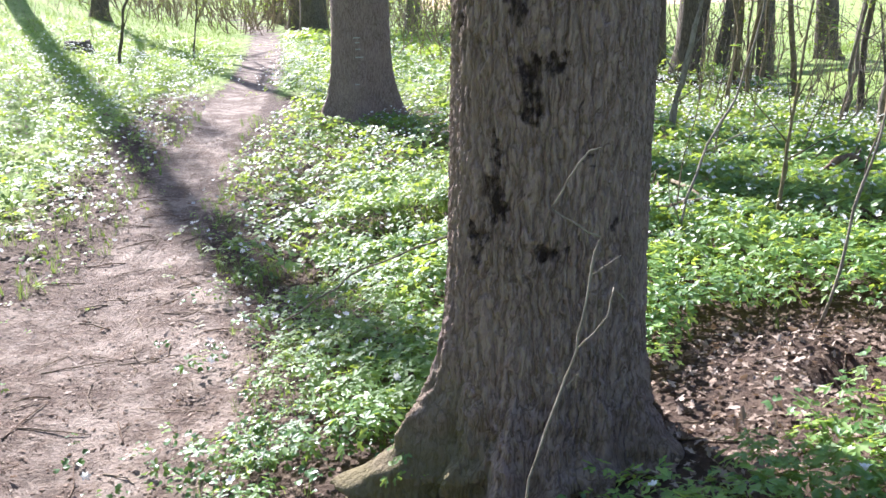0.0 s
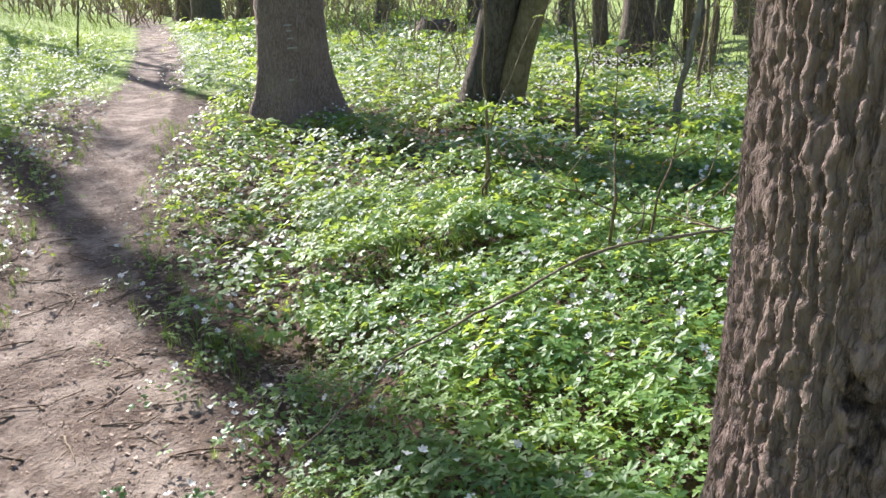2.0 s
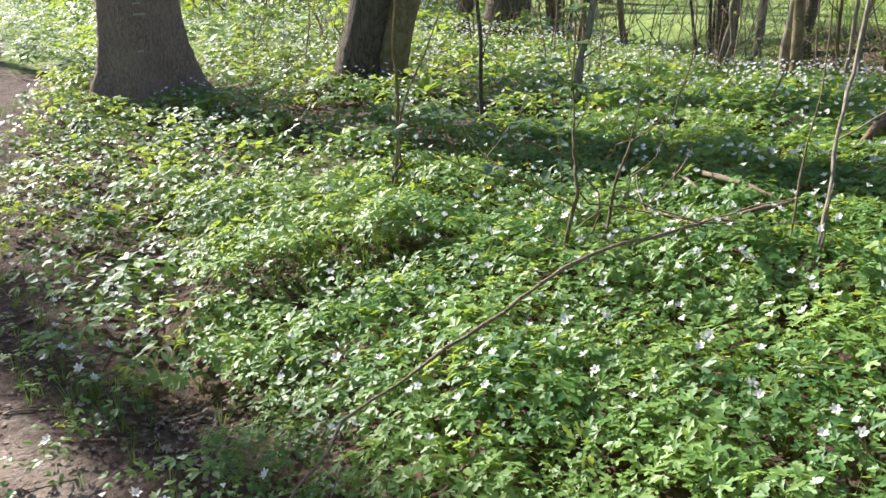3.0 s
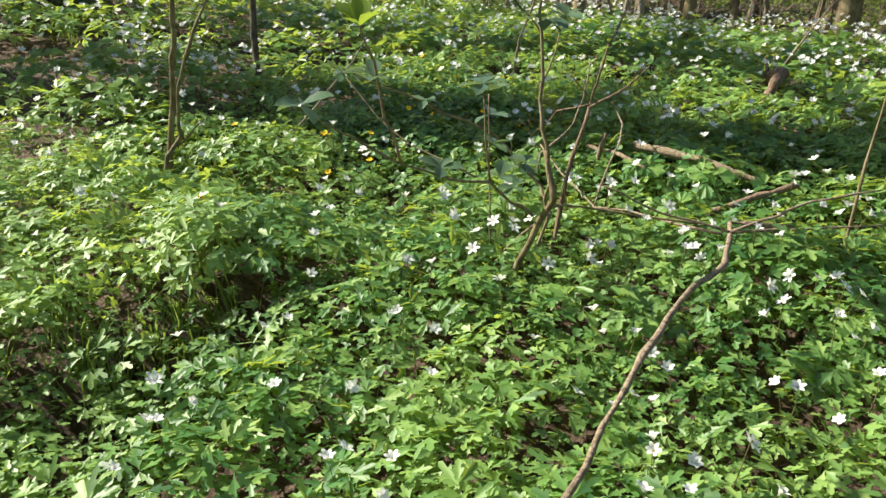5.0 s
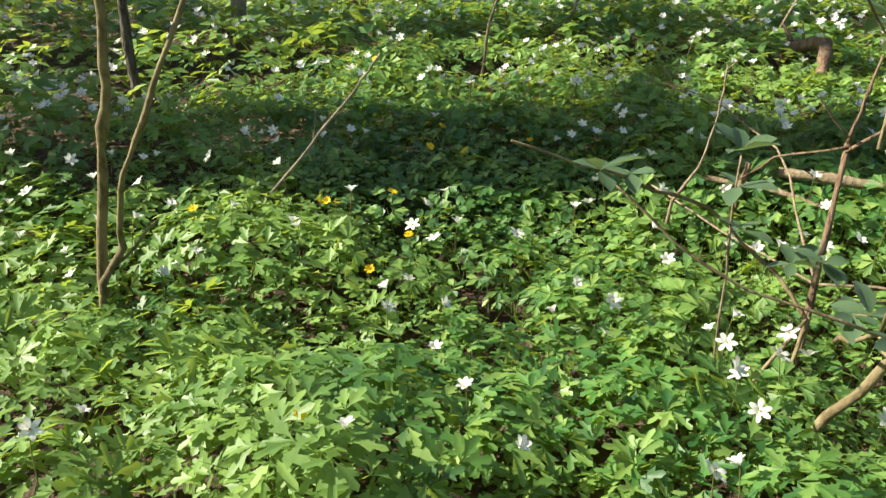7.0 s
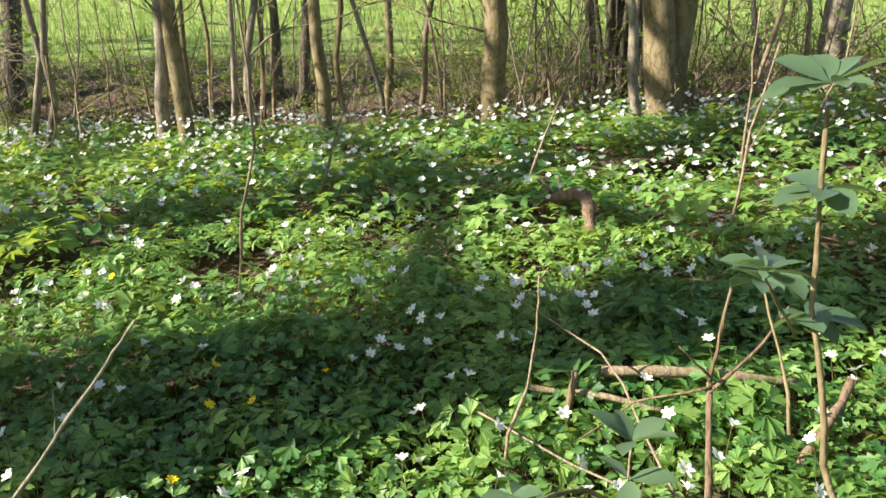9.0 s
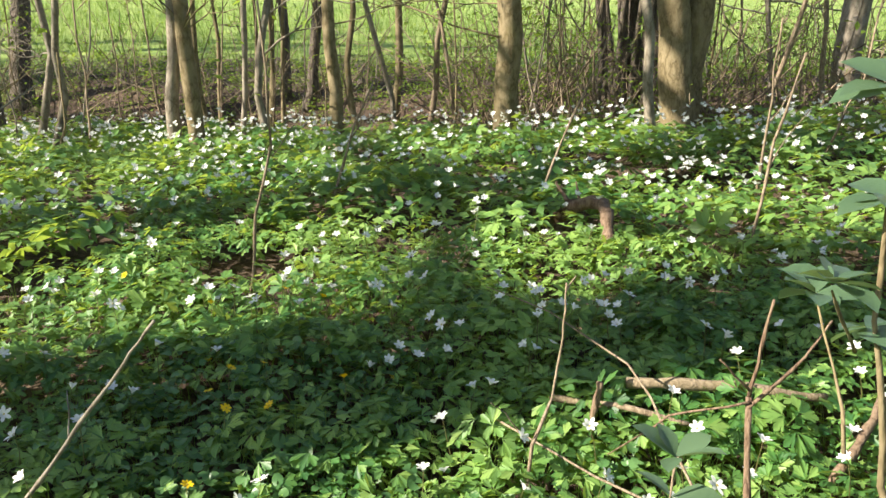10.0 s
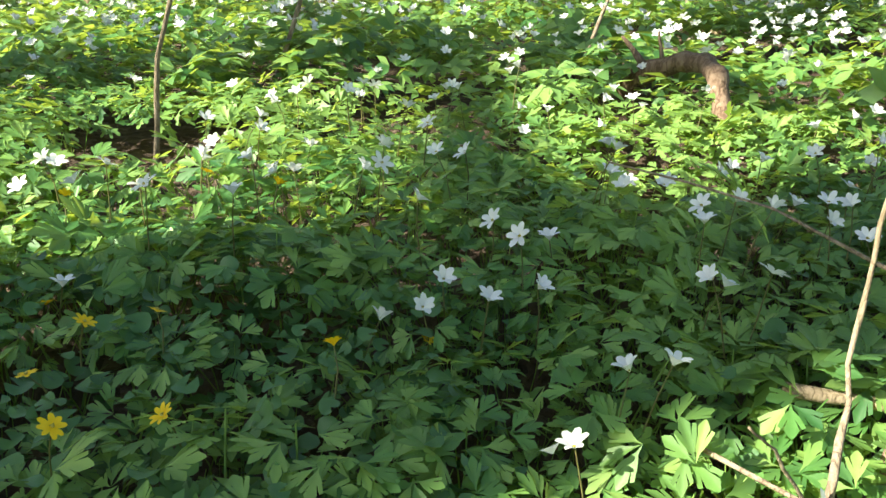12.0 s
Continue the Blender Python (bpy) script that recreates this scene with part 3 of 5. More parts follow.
def old_trunk(x, y, r, height, seed, holes=(), label="", moss_side=-2.6, rows=310, cols=400, flare=0.85, toes=(), taper=0.028, toe_height=0.20, shade_limbs=()):
    """A big tree seen close: buttressed foot, furrowed bark in relief, rotted hollows with weeping dark stains and
    painted-in shade.
    """
    g = np.random.default_rng(seed)
    root = new("tree")
    z0 = float(soil(x, y)) - 0.15
    root.location = (x, y, z0)
    tagged(root, label, "tree")
    zs = np.concatenate((np.linspace(0, 2.6, rows), np.linspace(2.8, height * 0.75, 14)))
    an = np.linspace(0, 2 * np.pi, cols, endpoint=False)
    A, Zz = np.meshgrid(an, zs)
    R = r * np.clip(1.02 - taper * (Zz - 1.0), 0.35, 1.2)
    swell = np.exp(-np.clip(Zz - 0.1, 0, None) / 0.22)
    R = R * (1 + flare * 0.40 * swell)
    for ang, width, reach in toes:
        d = np.angle(np.exp(1j * (A - ang)))
        R = R + r * reach * np.exp(-(d / width) ** 2) * np.exp(-np.clip(Zz - 0.12, 0, None) / toe_height)
    R = R * (1 + 0.03 * waves(A * 1.0, Zz * 0.5, 2.1, seed))
    count = max(int(round(6.2832 * r / 0.036)), 8)
    u = A / 6.2832 * count + 0.75 * waves(A * r, Zz * 0.30, 0.20, seed + 1) + 0.30 * waves(A * r, Zz * 0.45, 0.06, seed + 2)
    col = np.floor(u)
    own = np.modf(np.abs(np.sin(col * 12.9898)) * 437.585)[0]
    furrow = np.clip(np.minimum(u - col, 1 - u + col) / 0.30, 0, 1) ** 0.7
    q = Zz / 0.13 * (0.6 + 0.8 * own) + 7 * own + 0.5 * waves(A * r, Zz, 0.10, seed + 3)
    q = q - np.floor(q)
    plate = furrow * (0.62 + 0.38 * np.clip(np.minimum(q, 1 - q) / 0.13, 0, 1))
    R = R + 0.017 * (plate - 0.7) * (0.8 + 0.4 * own) + 0.003 * waves(A * r, Zz * 0.6, 0.02, seed + 4) + 0.0008 * g.normal(size=R.shape)
    R = R + swell * r * (0.15 * waves(A * 0.33, Zz, 0.22, seed + 9) + 0.09 * waves(A * 0.33, Zz, 0.085, seed + 10))
    # where the bark turns dark: staining round each hollow plus its painted shade
    stain_shade = np.zeros_like(R)
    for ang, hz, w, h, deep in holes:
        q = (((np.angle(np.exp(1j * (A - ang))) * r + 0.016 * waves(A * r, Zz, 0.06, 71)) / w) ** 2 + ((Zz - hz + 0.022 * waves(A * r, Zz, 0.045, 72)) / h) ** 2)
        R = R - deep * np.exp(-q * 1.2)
        stain_shade = np.maximum(stain_shade, np.clip(1.25 - q * 0.27, 0, 1))
    X, Y = R * np.cos(A), R * np.sin(A)
    v = np.stack((X, Y, Zz), -1).reshape(-1, 3)
    n, k = len(zs), cols
    i = np.arange(n - 1)[:, None] * k
    j = np.arange(k)[None]
    loops = np.stack((i + j, i + (j + 1) % k, i + k + (j + 1) % k, i + k + j), -1).reshape(-1)
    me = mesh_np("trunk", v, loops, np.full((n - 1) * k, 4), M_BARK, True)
    moss = np.exp(-(np.angle(np.exp(1j * (A - moss_side))) / 0.8) ** 2) * np.exp(-np.clip(Zz - 0.1, 0, None) / 0.5) * 1.1
    for nm, val in (("stain_shade", stain_shade), ("moss", moss)):
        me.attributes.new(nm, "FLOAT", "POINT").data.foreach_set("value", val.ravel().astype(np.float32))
    part("trunk", me, M_BARK, root)
    tips, top = [], zs[-1]
    starts = [(g.uniform(0, 6.28), top - 0.3 - g.uniform(0, height * 0.25) * (q > 2), height * g.uniform(0.14, 0.22), g.uniform(0.6, 1.5)) for q in range(9)]
    # after the crown's limbs come unseen low ones, added to dapple the ground
    for a, zz, long, rise in starts + [(a, zz, long, 0.4) for a, zz, long in shade_limbs]:
        s = Shape()
        tips += limb_set(s, (0, 0, zz), (math.cos(a), math.sin(a), rise), long, r * (0.35 if rise > 0.5 else 0.25), 3, g)
        part("limb", s, M_BARK_FAR, root, "unseen forking bare limb")
    part("crown", crown_shape(tips, g, 3, 0.09), M_SPRING, root, "sparse young leaves", False)
    return root


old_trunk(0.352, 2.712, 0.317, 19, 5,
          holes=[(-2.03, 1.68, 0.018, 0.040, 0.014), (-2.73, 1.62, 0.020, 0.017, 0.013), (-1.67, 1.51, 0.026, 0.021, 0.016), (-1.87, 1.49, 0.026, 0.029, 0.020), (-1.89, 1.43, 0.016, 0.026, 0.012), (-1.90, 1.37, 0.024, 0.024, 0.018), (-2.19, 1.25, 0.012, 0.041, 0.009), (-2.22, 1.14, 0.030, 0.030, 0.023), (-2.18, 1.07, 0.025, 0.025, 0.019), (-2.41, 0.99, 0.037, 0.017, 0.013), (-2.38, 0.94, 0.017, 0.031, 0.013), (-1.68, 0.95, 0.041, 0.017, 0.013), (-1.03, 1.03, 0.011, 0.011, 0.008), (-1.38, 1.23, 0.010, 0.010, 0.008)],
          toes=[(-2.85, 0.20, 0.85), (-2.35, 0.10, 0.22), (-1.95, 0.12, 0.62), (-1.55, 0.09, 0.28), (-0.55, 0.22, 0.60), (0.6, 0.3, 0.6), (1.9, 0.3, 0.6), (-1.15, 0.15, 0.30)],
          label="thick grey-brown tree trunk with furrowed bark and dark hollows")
# its low limbs are invented, above the view, aimed to shade the carpet
old_trunk(-1.08, 11.3, 0.375, 20, 9, holes=[], toes=[(-2.8, 0.25, 0.65), (-0.35, 0.35, 1.0), (1.5, 0.4, 0.6), (-1.5, 0.3, 0.2)], rows=70, cols=60,
          label="broad grey tree trunk with flared roots and pale scars", moss_side=0.5, taper=0.03, toe_height=0.42, shade_limbs=[(1.15, 4.4, 3.4), (1.45, 3.0, 2.2), (1.45, 5.2, 3.6)])


def scars(root, spots):
    """Pale blazes on the bark of a tree."""
    for k, (a, r, z, w, h) in enumerate(spots):
        c = np.array((math.cos(a) * r, math.sin(a) * r, z))
        t = np.array((-math.sin(a), math.cos(a), 0)) * w
        n = np.array((math.cos(a), math.sin(a), 0)) * 0.012
        u = np.array((0, 0, h))
        p = [c - t - u, c + t - u * 0.6, c + t + u, c - t * 0.8 + u * 0.7]
        q = [v + n for v in p]
        part("scar", Shape().add(p + q, [[4, 5, 6, 7], [0, 1, 5, 4], [1, 2, 6, 5], [2, 3, 7, 6], [3, 0, 4, 7]]), M_PALE, root, "pale bark scar", False)


M_PALE = petal_material("pale wood scar", (0.62, 0.60, 0.54), (0.42, 0.40, 0.35), (0.3, 0.3, 0.25))
scars([o for o in scene.objects if o.type == "EMPTY"][-1], [(-1.62, 0.405, 1.30, 0.045, 0.008), (-1.60, 0.405, 1.24, 0.03, 0.008), (-1.58, 0.405, 1.16, 0.035, 0.008), (-1.55, 0.405, 1.06, 0.055, 0.009), (-1.62, 0.42, 0.72, 0.03, 0.008)])

# the leaning pair and the dark trunks of the wood
tree(0.90, 10.65, 0.20, 15, (0.22, -0.24), M_BARK_FAR, "dark mossy leaning tree trunk with a swollen foot", 1.7, 21, bend=0.03, sides=22, leaves=4)
tree(1.20, 10.55, 0.15, 13, (0.17, -0.23), M_BARK_SMOOTH, "brown leaning tree trunk beside a darker one", 1.4, 22, sides=20)
WOOD = [(4.2, 14.8, 0.26, 0.05), (4.05, 16.0, 0.13, -0.03), (9.3, 14.0, 0.13, 0.12), (-4.9, 33.0, 0.5, 0.0), (-6.6, 39.5, 0.42, -0.02), (-4.4, 41.0, 0.35, 0.02),
        (-11.2, 56.0, 0.4, 0.0), (0.8, 25.5, 0.2, 0.08), (-12.5, 31.5, 0.3, 0.03), (7.4, 19.5, 0.2, -0.06), (5.6, 17.4, 0.16, 0.1),
        (3.0, 23.0, 0.22, 0.03), (10.8, 24.0, 0.3, -0.05), (6.4, 27.0, 0.25, 0.05), (-1.2, 34.0, 0.3, 0.04), (1.9, 38.0, 0.33, -0.03), (-9.0, 47.0, 0.3, 0.02)]
for k, (x, y, r, ln) in enumerate(WOOD):
    tree(x, y, r, 12 + 22 * r, (ln, -ln * 0.4), M_BARK_FAR, "dark brown woodland tree trunk among spring undergrowth", 1.5, 100 + k, sides=14, group="woodland trees", leaves=3)

tree(-16.2, 32.5, 0.39, 31, (0, 0), M_BARK_FAR, "tall dark woodland tree high on the slope", 1.4, 160, sides=16, bend=0.006, crown=False, reach=0.3)

# the row of young trees along the ditch
ROW = [(4.62, 8.80, 0.046, -0.03, 0.02, M_BARK_PALE), (4.60, 8.62, 0.052, -0.03, 0.0, M_BARK_SMOOTH), (4.85, 7.68, 0.045, -0.06, 0.05, M_BARK_SMOOTH), (5.14, 6.59, 0.080, 0.0, 0.0, M_BARK_SMOOTH),
       (4.80, 5.66, 0.040, 0.0, 0.11, M_BARK_PALE), (5.22, 5.52, 0.105, 0.02, -0.07, M_BARK_SMOOTH), (5.42, 5.53, 0.095, 0.0, -0.04, M_BARK_SMOOTH), (6.30, 4.35, 0.10, 0.03, -0.08, M_BARK_PALE),
       (4.75, 9.98, 0.035, 0.0, -0.10, M_BARK_PALE), (4.70, 9.84, 0.032, 0.02, -0.08, M_BARK_PALE), (5.40, 10.87, 0.045, 0.0, -0.1, M_BARK_FAR), (5.55, 9.08, 0.028, 0.0, 0.03, M_BARK_SMOOTH),
       (5.01, 8.39, 0.036, 0.02, 0.0, M_BARK_PALE), (5.08, 8.52, 0.026, -0.02, 0.04, M_BARK_PALE), (9.84, 10.34, 0.06, 0.0, 0.05, M_BARK_FAR), (9.57, 9.95, 0.07, 0.05, -0.1, M_BARK_FAR), (5.95, 7.95, 0.034, 0.0, 0.03, M_BARK_SMOOTH),
       (5.85, 7.59, 0.028, 0.02, 0.05, M_BARK_PALE), (8.89, 8.60, 0.05, 0.0, 0.03, M_BARK_SMOOTH), (6.39, 7.50, 0.035, 0.05, -0.2, M_TWIG), (6.17, 7.15, 0.02, 0.0, 0.12, M_TWIG), (6.7, 4.71, 0.03, 0.0, 0.1, M_BARK_PALE), (5.6, 5.0, 0.02, -0.05, -0.1, M_TWIG), (5.75, 4.55, 0.022, 0.04, 0.15, M_TWIG),
       (3.9, 11.6, 0.035, 0.0, 0.1, M_BARK_SMOOTH), (4.6, 12.7, 0.04, 0.05, -0.06, M_BARK_SMOOTH), (6.3, 11.8, 0.035, 0.0, -0.08, M_BARK_SMOOTH), (6.9, 12.5, 0.04, 0.06, 0.02, M_BARK_FAR), (5.6, 13.4, 0.05, -0.05, 0.1, M_BARK_SMOOTH), (7.9, 13.3, 0.07, 0.02, 0.05, M_BARK_PALE)]
for k, (x, y, r, lx, ly, bark) in enumerate(ROW):
    r = r if r > 0.04 else 0.8 * r
    big = r > 0.05
    tree(x, y, r, 4 + 70 * r if big else 5.0, (lx, ly), bark, "slender young tree stem on the bank of the ditch" if not big else "straight olive-grey young tree on the bank of the ditch", 1.25, 200 + k, True, 0.02 + 0.25 * r if r > 0.038 else 0.06, 12, "trees along the ditch", base_drop=0.05, leaves=2, leaf=0.06, low_twigs=7 if big else 4)


# unseen trees added behind and beside the walk, to block low sky light
def added_wood_behind():
    g = np.random.default_rng(171)
    first = [tree(x, y, r, h, (0.01, 0.02), M_BARK_FAR, "unseen dark woodland tree with a broad spring crown, added behind the walk", 1.5, 180 + k, sides=12, group="woodland trees", leaves=7, leaf=0.36, full=True) for k, (x, y, r, h) in enumerate(((4.5, -8.0, 0.3, 15), (-7.5, -6.0, 0.26, 14)))]
    for k in range(15):
        x, y = g.uniform(-24, 20), g.uniform(-26, -5)
        if abs(x + 0.6) < 1.6:
            continue
        m = pose(x, y, float(soil(x, y)) - 0.08, 0, 0, g.uniform(0, 360))
        copy_thing(first[k % 2], m)


added_wood_behind()

# ---- saplings, brush and fallen wood ----
def thin_wood(name, label, category, lines, mat=M_TWIG, leaves=None, group=""):
    """A sapling or fallen branch: an Empty at its foot, a main stem and each side shoot a part; optional leaves in whorls."""
    foot = lines[0][0][0]
    root = new(name)
    root.location = foot
    tagged(root, label, category, group)
    for k, (pts, r0, r1) in enumerate(lines):
        p = np.asarray(pts, float) - np.asarray(foot)
        fine = [p[0]]
        for a, b in zip(p[:-1], p[1:]):
            fine += list(wiggle(a, b, 5, np.linalg.norm(b - a) * 0.018)[1:])
        fine = np.array(fine)
        rad = 0.72 * np.linspace(r0, r1, len(fine)) * (1 + 0.12 * rng.normal(size=len(fine)))
        part("stem" if k == 0 else "shoot", Shape().add(*tube(fine, rad, 8)), mat, root)
    for at, size, count, up, m in leaves or ():
        for j in range(count):
            a = j * 2.4 + at[0] * 31
            v, f = oval_leaf(size * rng.uniform(0.6, 1.0))
            v = turn(v, a, -up + rng.uniform(-0.35, 0.6), rng.uniform(-0.4, 0.4), np.asarray(at) - np.asarray(foot))
            part("leaf", Shape().add(v, f), m, root)
    return root


def oval_leaf(L):
    """A smooth pointed oval leaf with a short stalk, folded a little on its midrib."""
    mid = [(0, 0, 0), (0.15, 0, 0), (0.5, 0, -0.02), (0.8, 0, -0.06), (1.0, 0, -0.12)]
    up = [(0.3, 0.21, 0.05), (0.55, 0.29, 0.06), (0.82, 0.19, 0.0)]
    v = mid + up + [(x, -y, z) for x, y, z in up]
    f = [[1, 2, 5], [2, 6, 5], [2, 3, 6], [3, 7, 6], [3, 4, 7], [1, 8, 2], [2, 8, 9], [2, 9, 3], [3, 9, 10], [3, 10, 4], [0, 1, 5], [0, 8, 1]]
    return np.array(v) * L, f


def gz(x, y, up=0.0):
    return (x, y, float(soil(x, y)) + up)


EG, SP = M_EVERGREEN, M_SPRING
thin_wood("sapling", "thin forked grey-brown sapling standing in the anemones", "sapling",
          [([gz(0.33, 6.95), (0.347, 6.892, 0.5), (0.33, 6.82, 0.7), (0.31, 6.76, 0.9), (0.30, 6.70, 1.3), (0.30, 6.66, 1.9)], 0.018, 0.009),
           ([gz(0.29, 6.90), (0.305, 6.884, 0.28), (0.355, 6.86, 0.36), (0.32, 6.79, 0.53), (0.315, 6.68, 0.70), (0.355, 6.632, 0.85), (0.43, 6.615, 1.0), (0.6, 6.58, 1.4)], 0.013, 0.005), ([(0.34, 6.87, 0.32), (0.42, 6.80, 0.43)], 0.006, 0.003)], M_BARK_SMOOTH,
          [((0.6, 6.58, 1.4), 0.06, 3, 0.3, SP)])
thin_wood("sapling", "pale young tree sapling with upswept side shoots", "sapling",
          [([gz(2.33, 8.5), (2.4, 8.5, 0.9), (2.52, 8.5, 1.6), (2.6, 8.5, 2.6)], 0.05, 0.02), ([(2.4, 8.5, 0.9), (2.1, 8.4, 1.3), (2.0, 8.3, 1.9)], 0.012, 0.004), ([(2.45, 8.5, 1.2), (2.8, 8.6, 1.6)], 0.012, 0.004), ([(2.36, 8.5, 0.7), (2.7, 8.2, 1.0)], 0.01, 0.003)], M_BARK_PALE)
thin_wood("sapling", "straight thin dark sapling stem in the flower carpet", "sapling",
          [([gz(1.3, 8.0), (1.28, 8.0, 0.9), (1.2, 8.0, 1.8), (1.2, 8.0, 2.4)], 0.028, 0.012), ([(1.29, 8.0, 0.8), (1.5, 8.1, 1.3)], 0.008, 0.003)], M_BARK_FAR)
thin_wood("sapling", "slender brown sapling leaning over the anemones", "sapling",
          [([gz(1.34, 4.62), (1.38, 4.64, 0.55), (1.52, 4.78, 0.85), (1.72, 4.95, 1.1), (1.85, 5.05, 1.5), (1.88, 5.1, 1.9)], 0.015, 0.007), ([(1.36, 4.62, 0.42), (1.25, 4.5, 0.6), (1.22, 4.45, 0.75)], 0.007, 0.003), ([(1.5, 4.75, 0.82), (1.75, 4.7, 0.95), (2.1, 4.8, 1.0)], 0.006, 0.003)], M_BARK_PALE)
thin_wood("sapling", "young evergreen sapling with leathery oval leaves", "sapling",
          [([gz(0.70, 5.44), (0.695, 5.406, 0.25), (0.672, 5.264, 0.54), (0.685, 5.32, 0.66)], 0.017, 0.010), ([(0.683, 5.31, 0.64), (0.695, 5.37, 0.78), (0.70, 5.41, 1.0), (0.71, 5.42, 1.25)], 0.0075, 0.004),
           ([(0.75, 5.40, 0.44), (0.5, 5.33, 0.60), (0.15, 5.25, 0.72), (-0.13, 5.19, 0.88)], 0.007, 0.002), ([(0.897, 5.47, 0.394), (0.93, 5.55, 0.46), (0.846, 5.685, 0.595), (0.65, 5.78, 0.69), (0.378, 5.88, 0.806)], 0.008, 0.003),
           ([(0.68, 5.29, 0.58), (0.80, 5.40, 0.46), (0.95, 5.40, 0.43), (1.2, 5.1, 0.42)], 0.007, 0.005), ([(0.72, 5.57, 0.2), (0.766, 5.538, 0.262), (0.90, 5.468, 0.40)], 0.006, 0.005), ([(0.85, 5.48, 0.2), (0.861, 5.477, 0.273), (0.90, 5.468, 0.40)], 0.007, 0.006), ([(0.74, 5.52, 0.26), (0.715, 5.43, 0.28)], 0.004, 0.003), ([(0.15, 5.25, 0.72), (0.05, 5.22, 0.95), (0.0, 5.2, 1.02)], 0.005, 0.002), ([(0.5, 5.33, 0.6), (0.42, 5.3, 0.85)], 0.004, 0.002),
           ([(0.73, 5.41, 0.8), (0.85, 5.45, 0.98)], 0.004, 0.002), ([(0.45, 5.33, 0.62), (0.35, 5.55, 0.7), (0.3, 5.7, 0.82)], 0.004, 0.002), ([(0.72, 5.42, 0.95), (0.62, 5.48, 1.06)], 0.004, 0.002)], M_BARK_SMOOTH,
          [((-0.13, 5.19, 0.89), 0.081, 5, 0.1, EG), ((0.0, 5.2, 1.02), 0.073, 7, 0.7, SP), ((0.05, 5.22, 0.92), 0.063, 6, 0.3, EG), ((0.3, 5.29, 0.68), 0.058, 6, 0.3, EG), ((0.64, 5.38, 0.55), 0.063, 7, 0.3, EG), ((0.76, 5.5, 0.56), 0.063, 7, 0.3, EG), ((0.65, 5.78, 0.70), 0.053, 5, 0.2, EG), ((0.71, 5.42, 1.28), 0.084, 11, 0.35, EG), ((0.72, 5.41, 1.15), 0.084, 8, 0.0, EG), ((0.62, 5.48, 1.07), 0.081, 8, 0.4, EG),
           ((0.73, 5.41, 0.98), 0.081, 7, 0.0, EG), ((0.85, 5.45, 0.98), 0.071, 7, 0.2, EG), ((0.42, 5.3, 0.86), 0.073, 6, 0.4, EG), ((0.3, 5.7, 0.82), 0.073, 5, 0.3, EG), ((0.76, 5.6, 0.60), 0.068, 5, 0.3, EG), ((0.55, 5.35, 0.6), 0.068, 5, 0.3, EG), ((0.75, 5.45, 0.58), 0.068, 6, 0.3, EG)])
thin_wood("sapling", "small evergreen seedling with glossy oval leaves", "sapling", [([gz(0.80, 5.60), (0.77, 5.61, 0.5), (0.75, 5.62, 0.74)], 0.004, 0.0025)], M_TWIG, [((0.75, 5.62, 0.75), 0.085, 5, 0.7, EG), ((0.76, 5.62, 0.68), 0.08, 3, 0.1, EG)])
thin_wood("fallen_branch", "long thin fallen branch lying across the anemones", "branch",
          [([(-0.85, 4.10, 0.02), (-0.52, 4.42, 0.18), (-0.15, 4.54, 0.31), (0.15, 4.64, 0.40), (0.33, 4.70, 0.46), (0.61, 4.79, 0.49), (0.81, 4.83, 0.49), (1.16, 5.03, 0.46), (1.32, 4.93, 0.45)], 0.007, 0.012), ([(1.16, 5.05, 0.42), (1.15, 5.5, 0.36), (1.4, 6.0, 0.42)], 0.006, 0.003),
           ([(1.15, 5.5, 0.37), (1.5, 5.7, 0.55), (1.8, 6.1, 0.6)], 0.005, 0.002), ([(-0.55, 4.3, 0.1), (-0.62, 4.15, 0.08)], 0.004, 0.002), ([(1.08, 4.98, 0.465), (1.22, 4.90, 0.53), (1.40, 4.75, 0.60)], 0.007, 0.003), ([(1.08, 4.98, 0.465), (1.25, 4.88, 0.47), (1.45, 4.72, 0.50)], 0.007, 0.003), ([(1.08, 4.98, 0.465), (0.95, 5.12, 0.50), (0.82, 5.22, 0.57)], 0.006, 0.003)], M_TWIG)
thin_wood("twig", "thin upright budding twig beside the tree trunk", "twig",
          [([(0.10, 1.22, 0.16), (0.15, 1.29, 0.81), (0.22, 1.37, 0.97), (0.245, 1.37, 1.08), (0.265, 1.40, 1.19), (0.275, 1.40, 1.22), (0.19, 1.43, 1.265), (0.25, 1.41, 1.37), (0.27, 1.41, 1.375)], 0.0038, 0.002),
           ([(0.235, 1.37, 1.02), (0.29, 1.38, 1.08), (0.30, 1.39, 1.13), (0.33, 1.39, 1.10)], 0.003, 0.0015), ([(0.21, 1.36, 0.965), (0.18, 1.36, 0.99)], 0.002, 0.001), ([(0.22, 1.36, 0.955), (0.24, 1.36, 0.98), (0.235, 1.36, 0.95)], 0.002, 0.001), ([(0.255, 1.39, 1.15), (0.31, 1.39, 1.19)], 0.002, 0.001)], M_BARK_PALE)
thin_wood("fallen_log", "bent barkless brown log arching out of the flowers", "log", [([(3.07, 6.04, 0.48), (3.014, 5.987, 0.545), (2.93, 5.91, 0.59), (2.865, 5.848, 0.60), (2.79, 5.83, 0.585), (2.735, 5.82, 0.54), (2.612, 5.80, 0.45), (2.56, 5.80, 0.38)], 0.042, 0.026), ([(2.97, 5.95, 0.58), (2.98, 5.97, 0.66)], 0.012, 0.003), ([(3.0, 6.0, 0.57), (3.06, 6.06, 0.63)], 0.014, 0.006)], M_DEADWOOD)
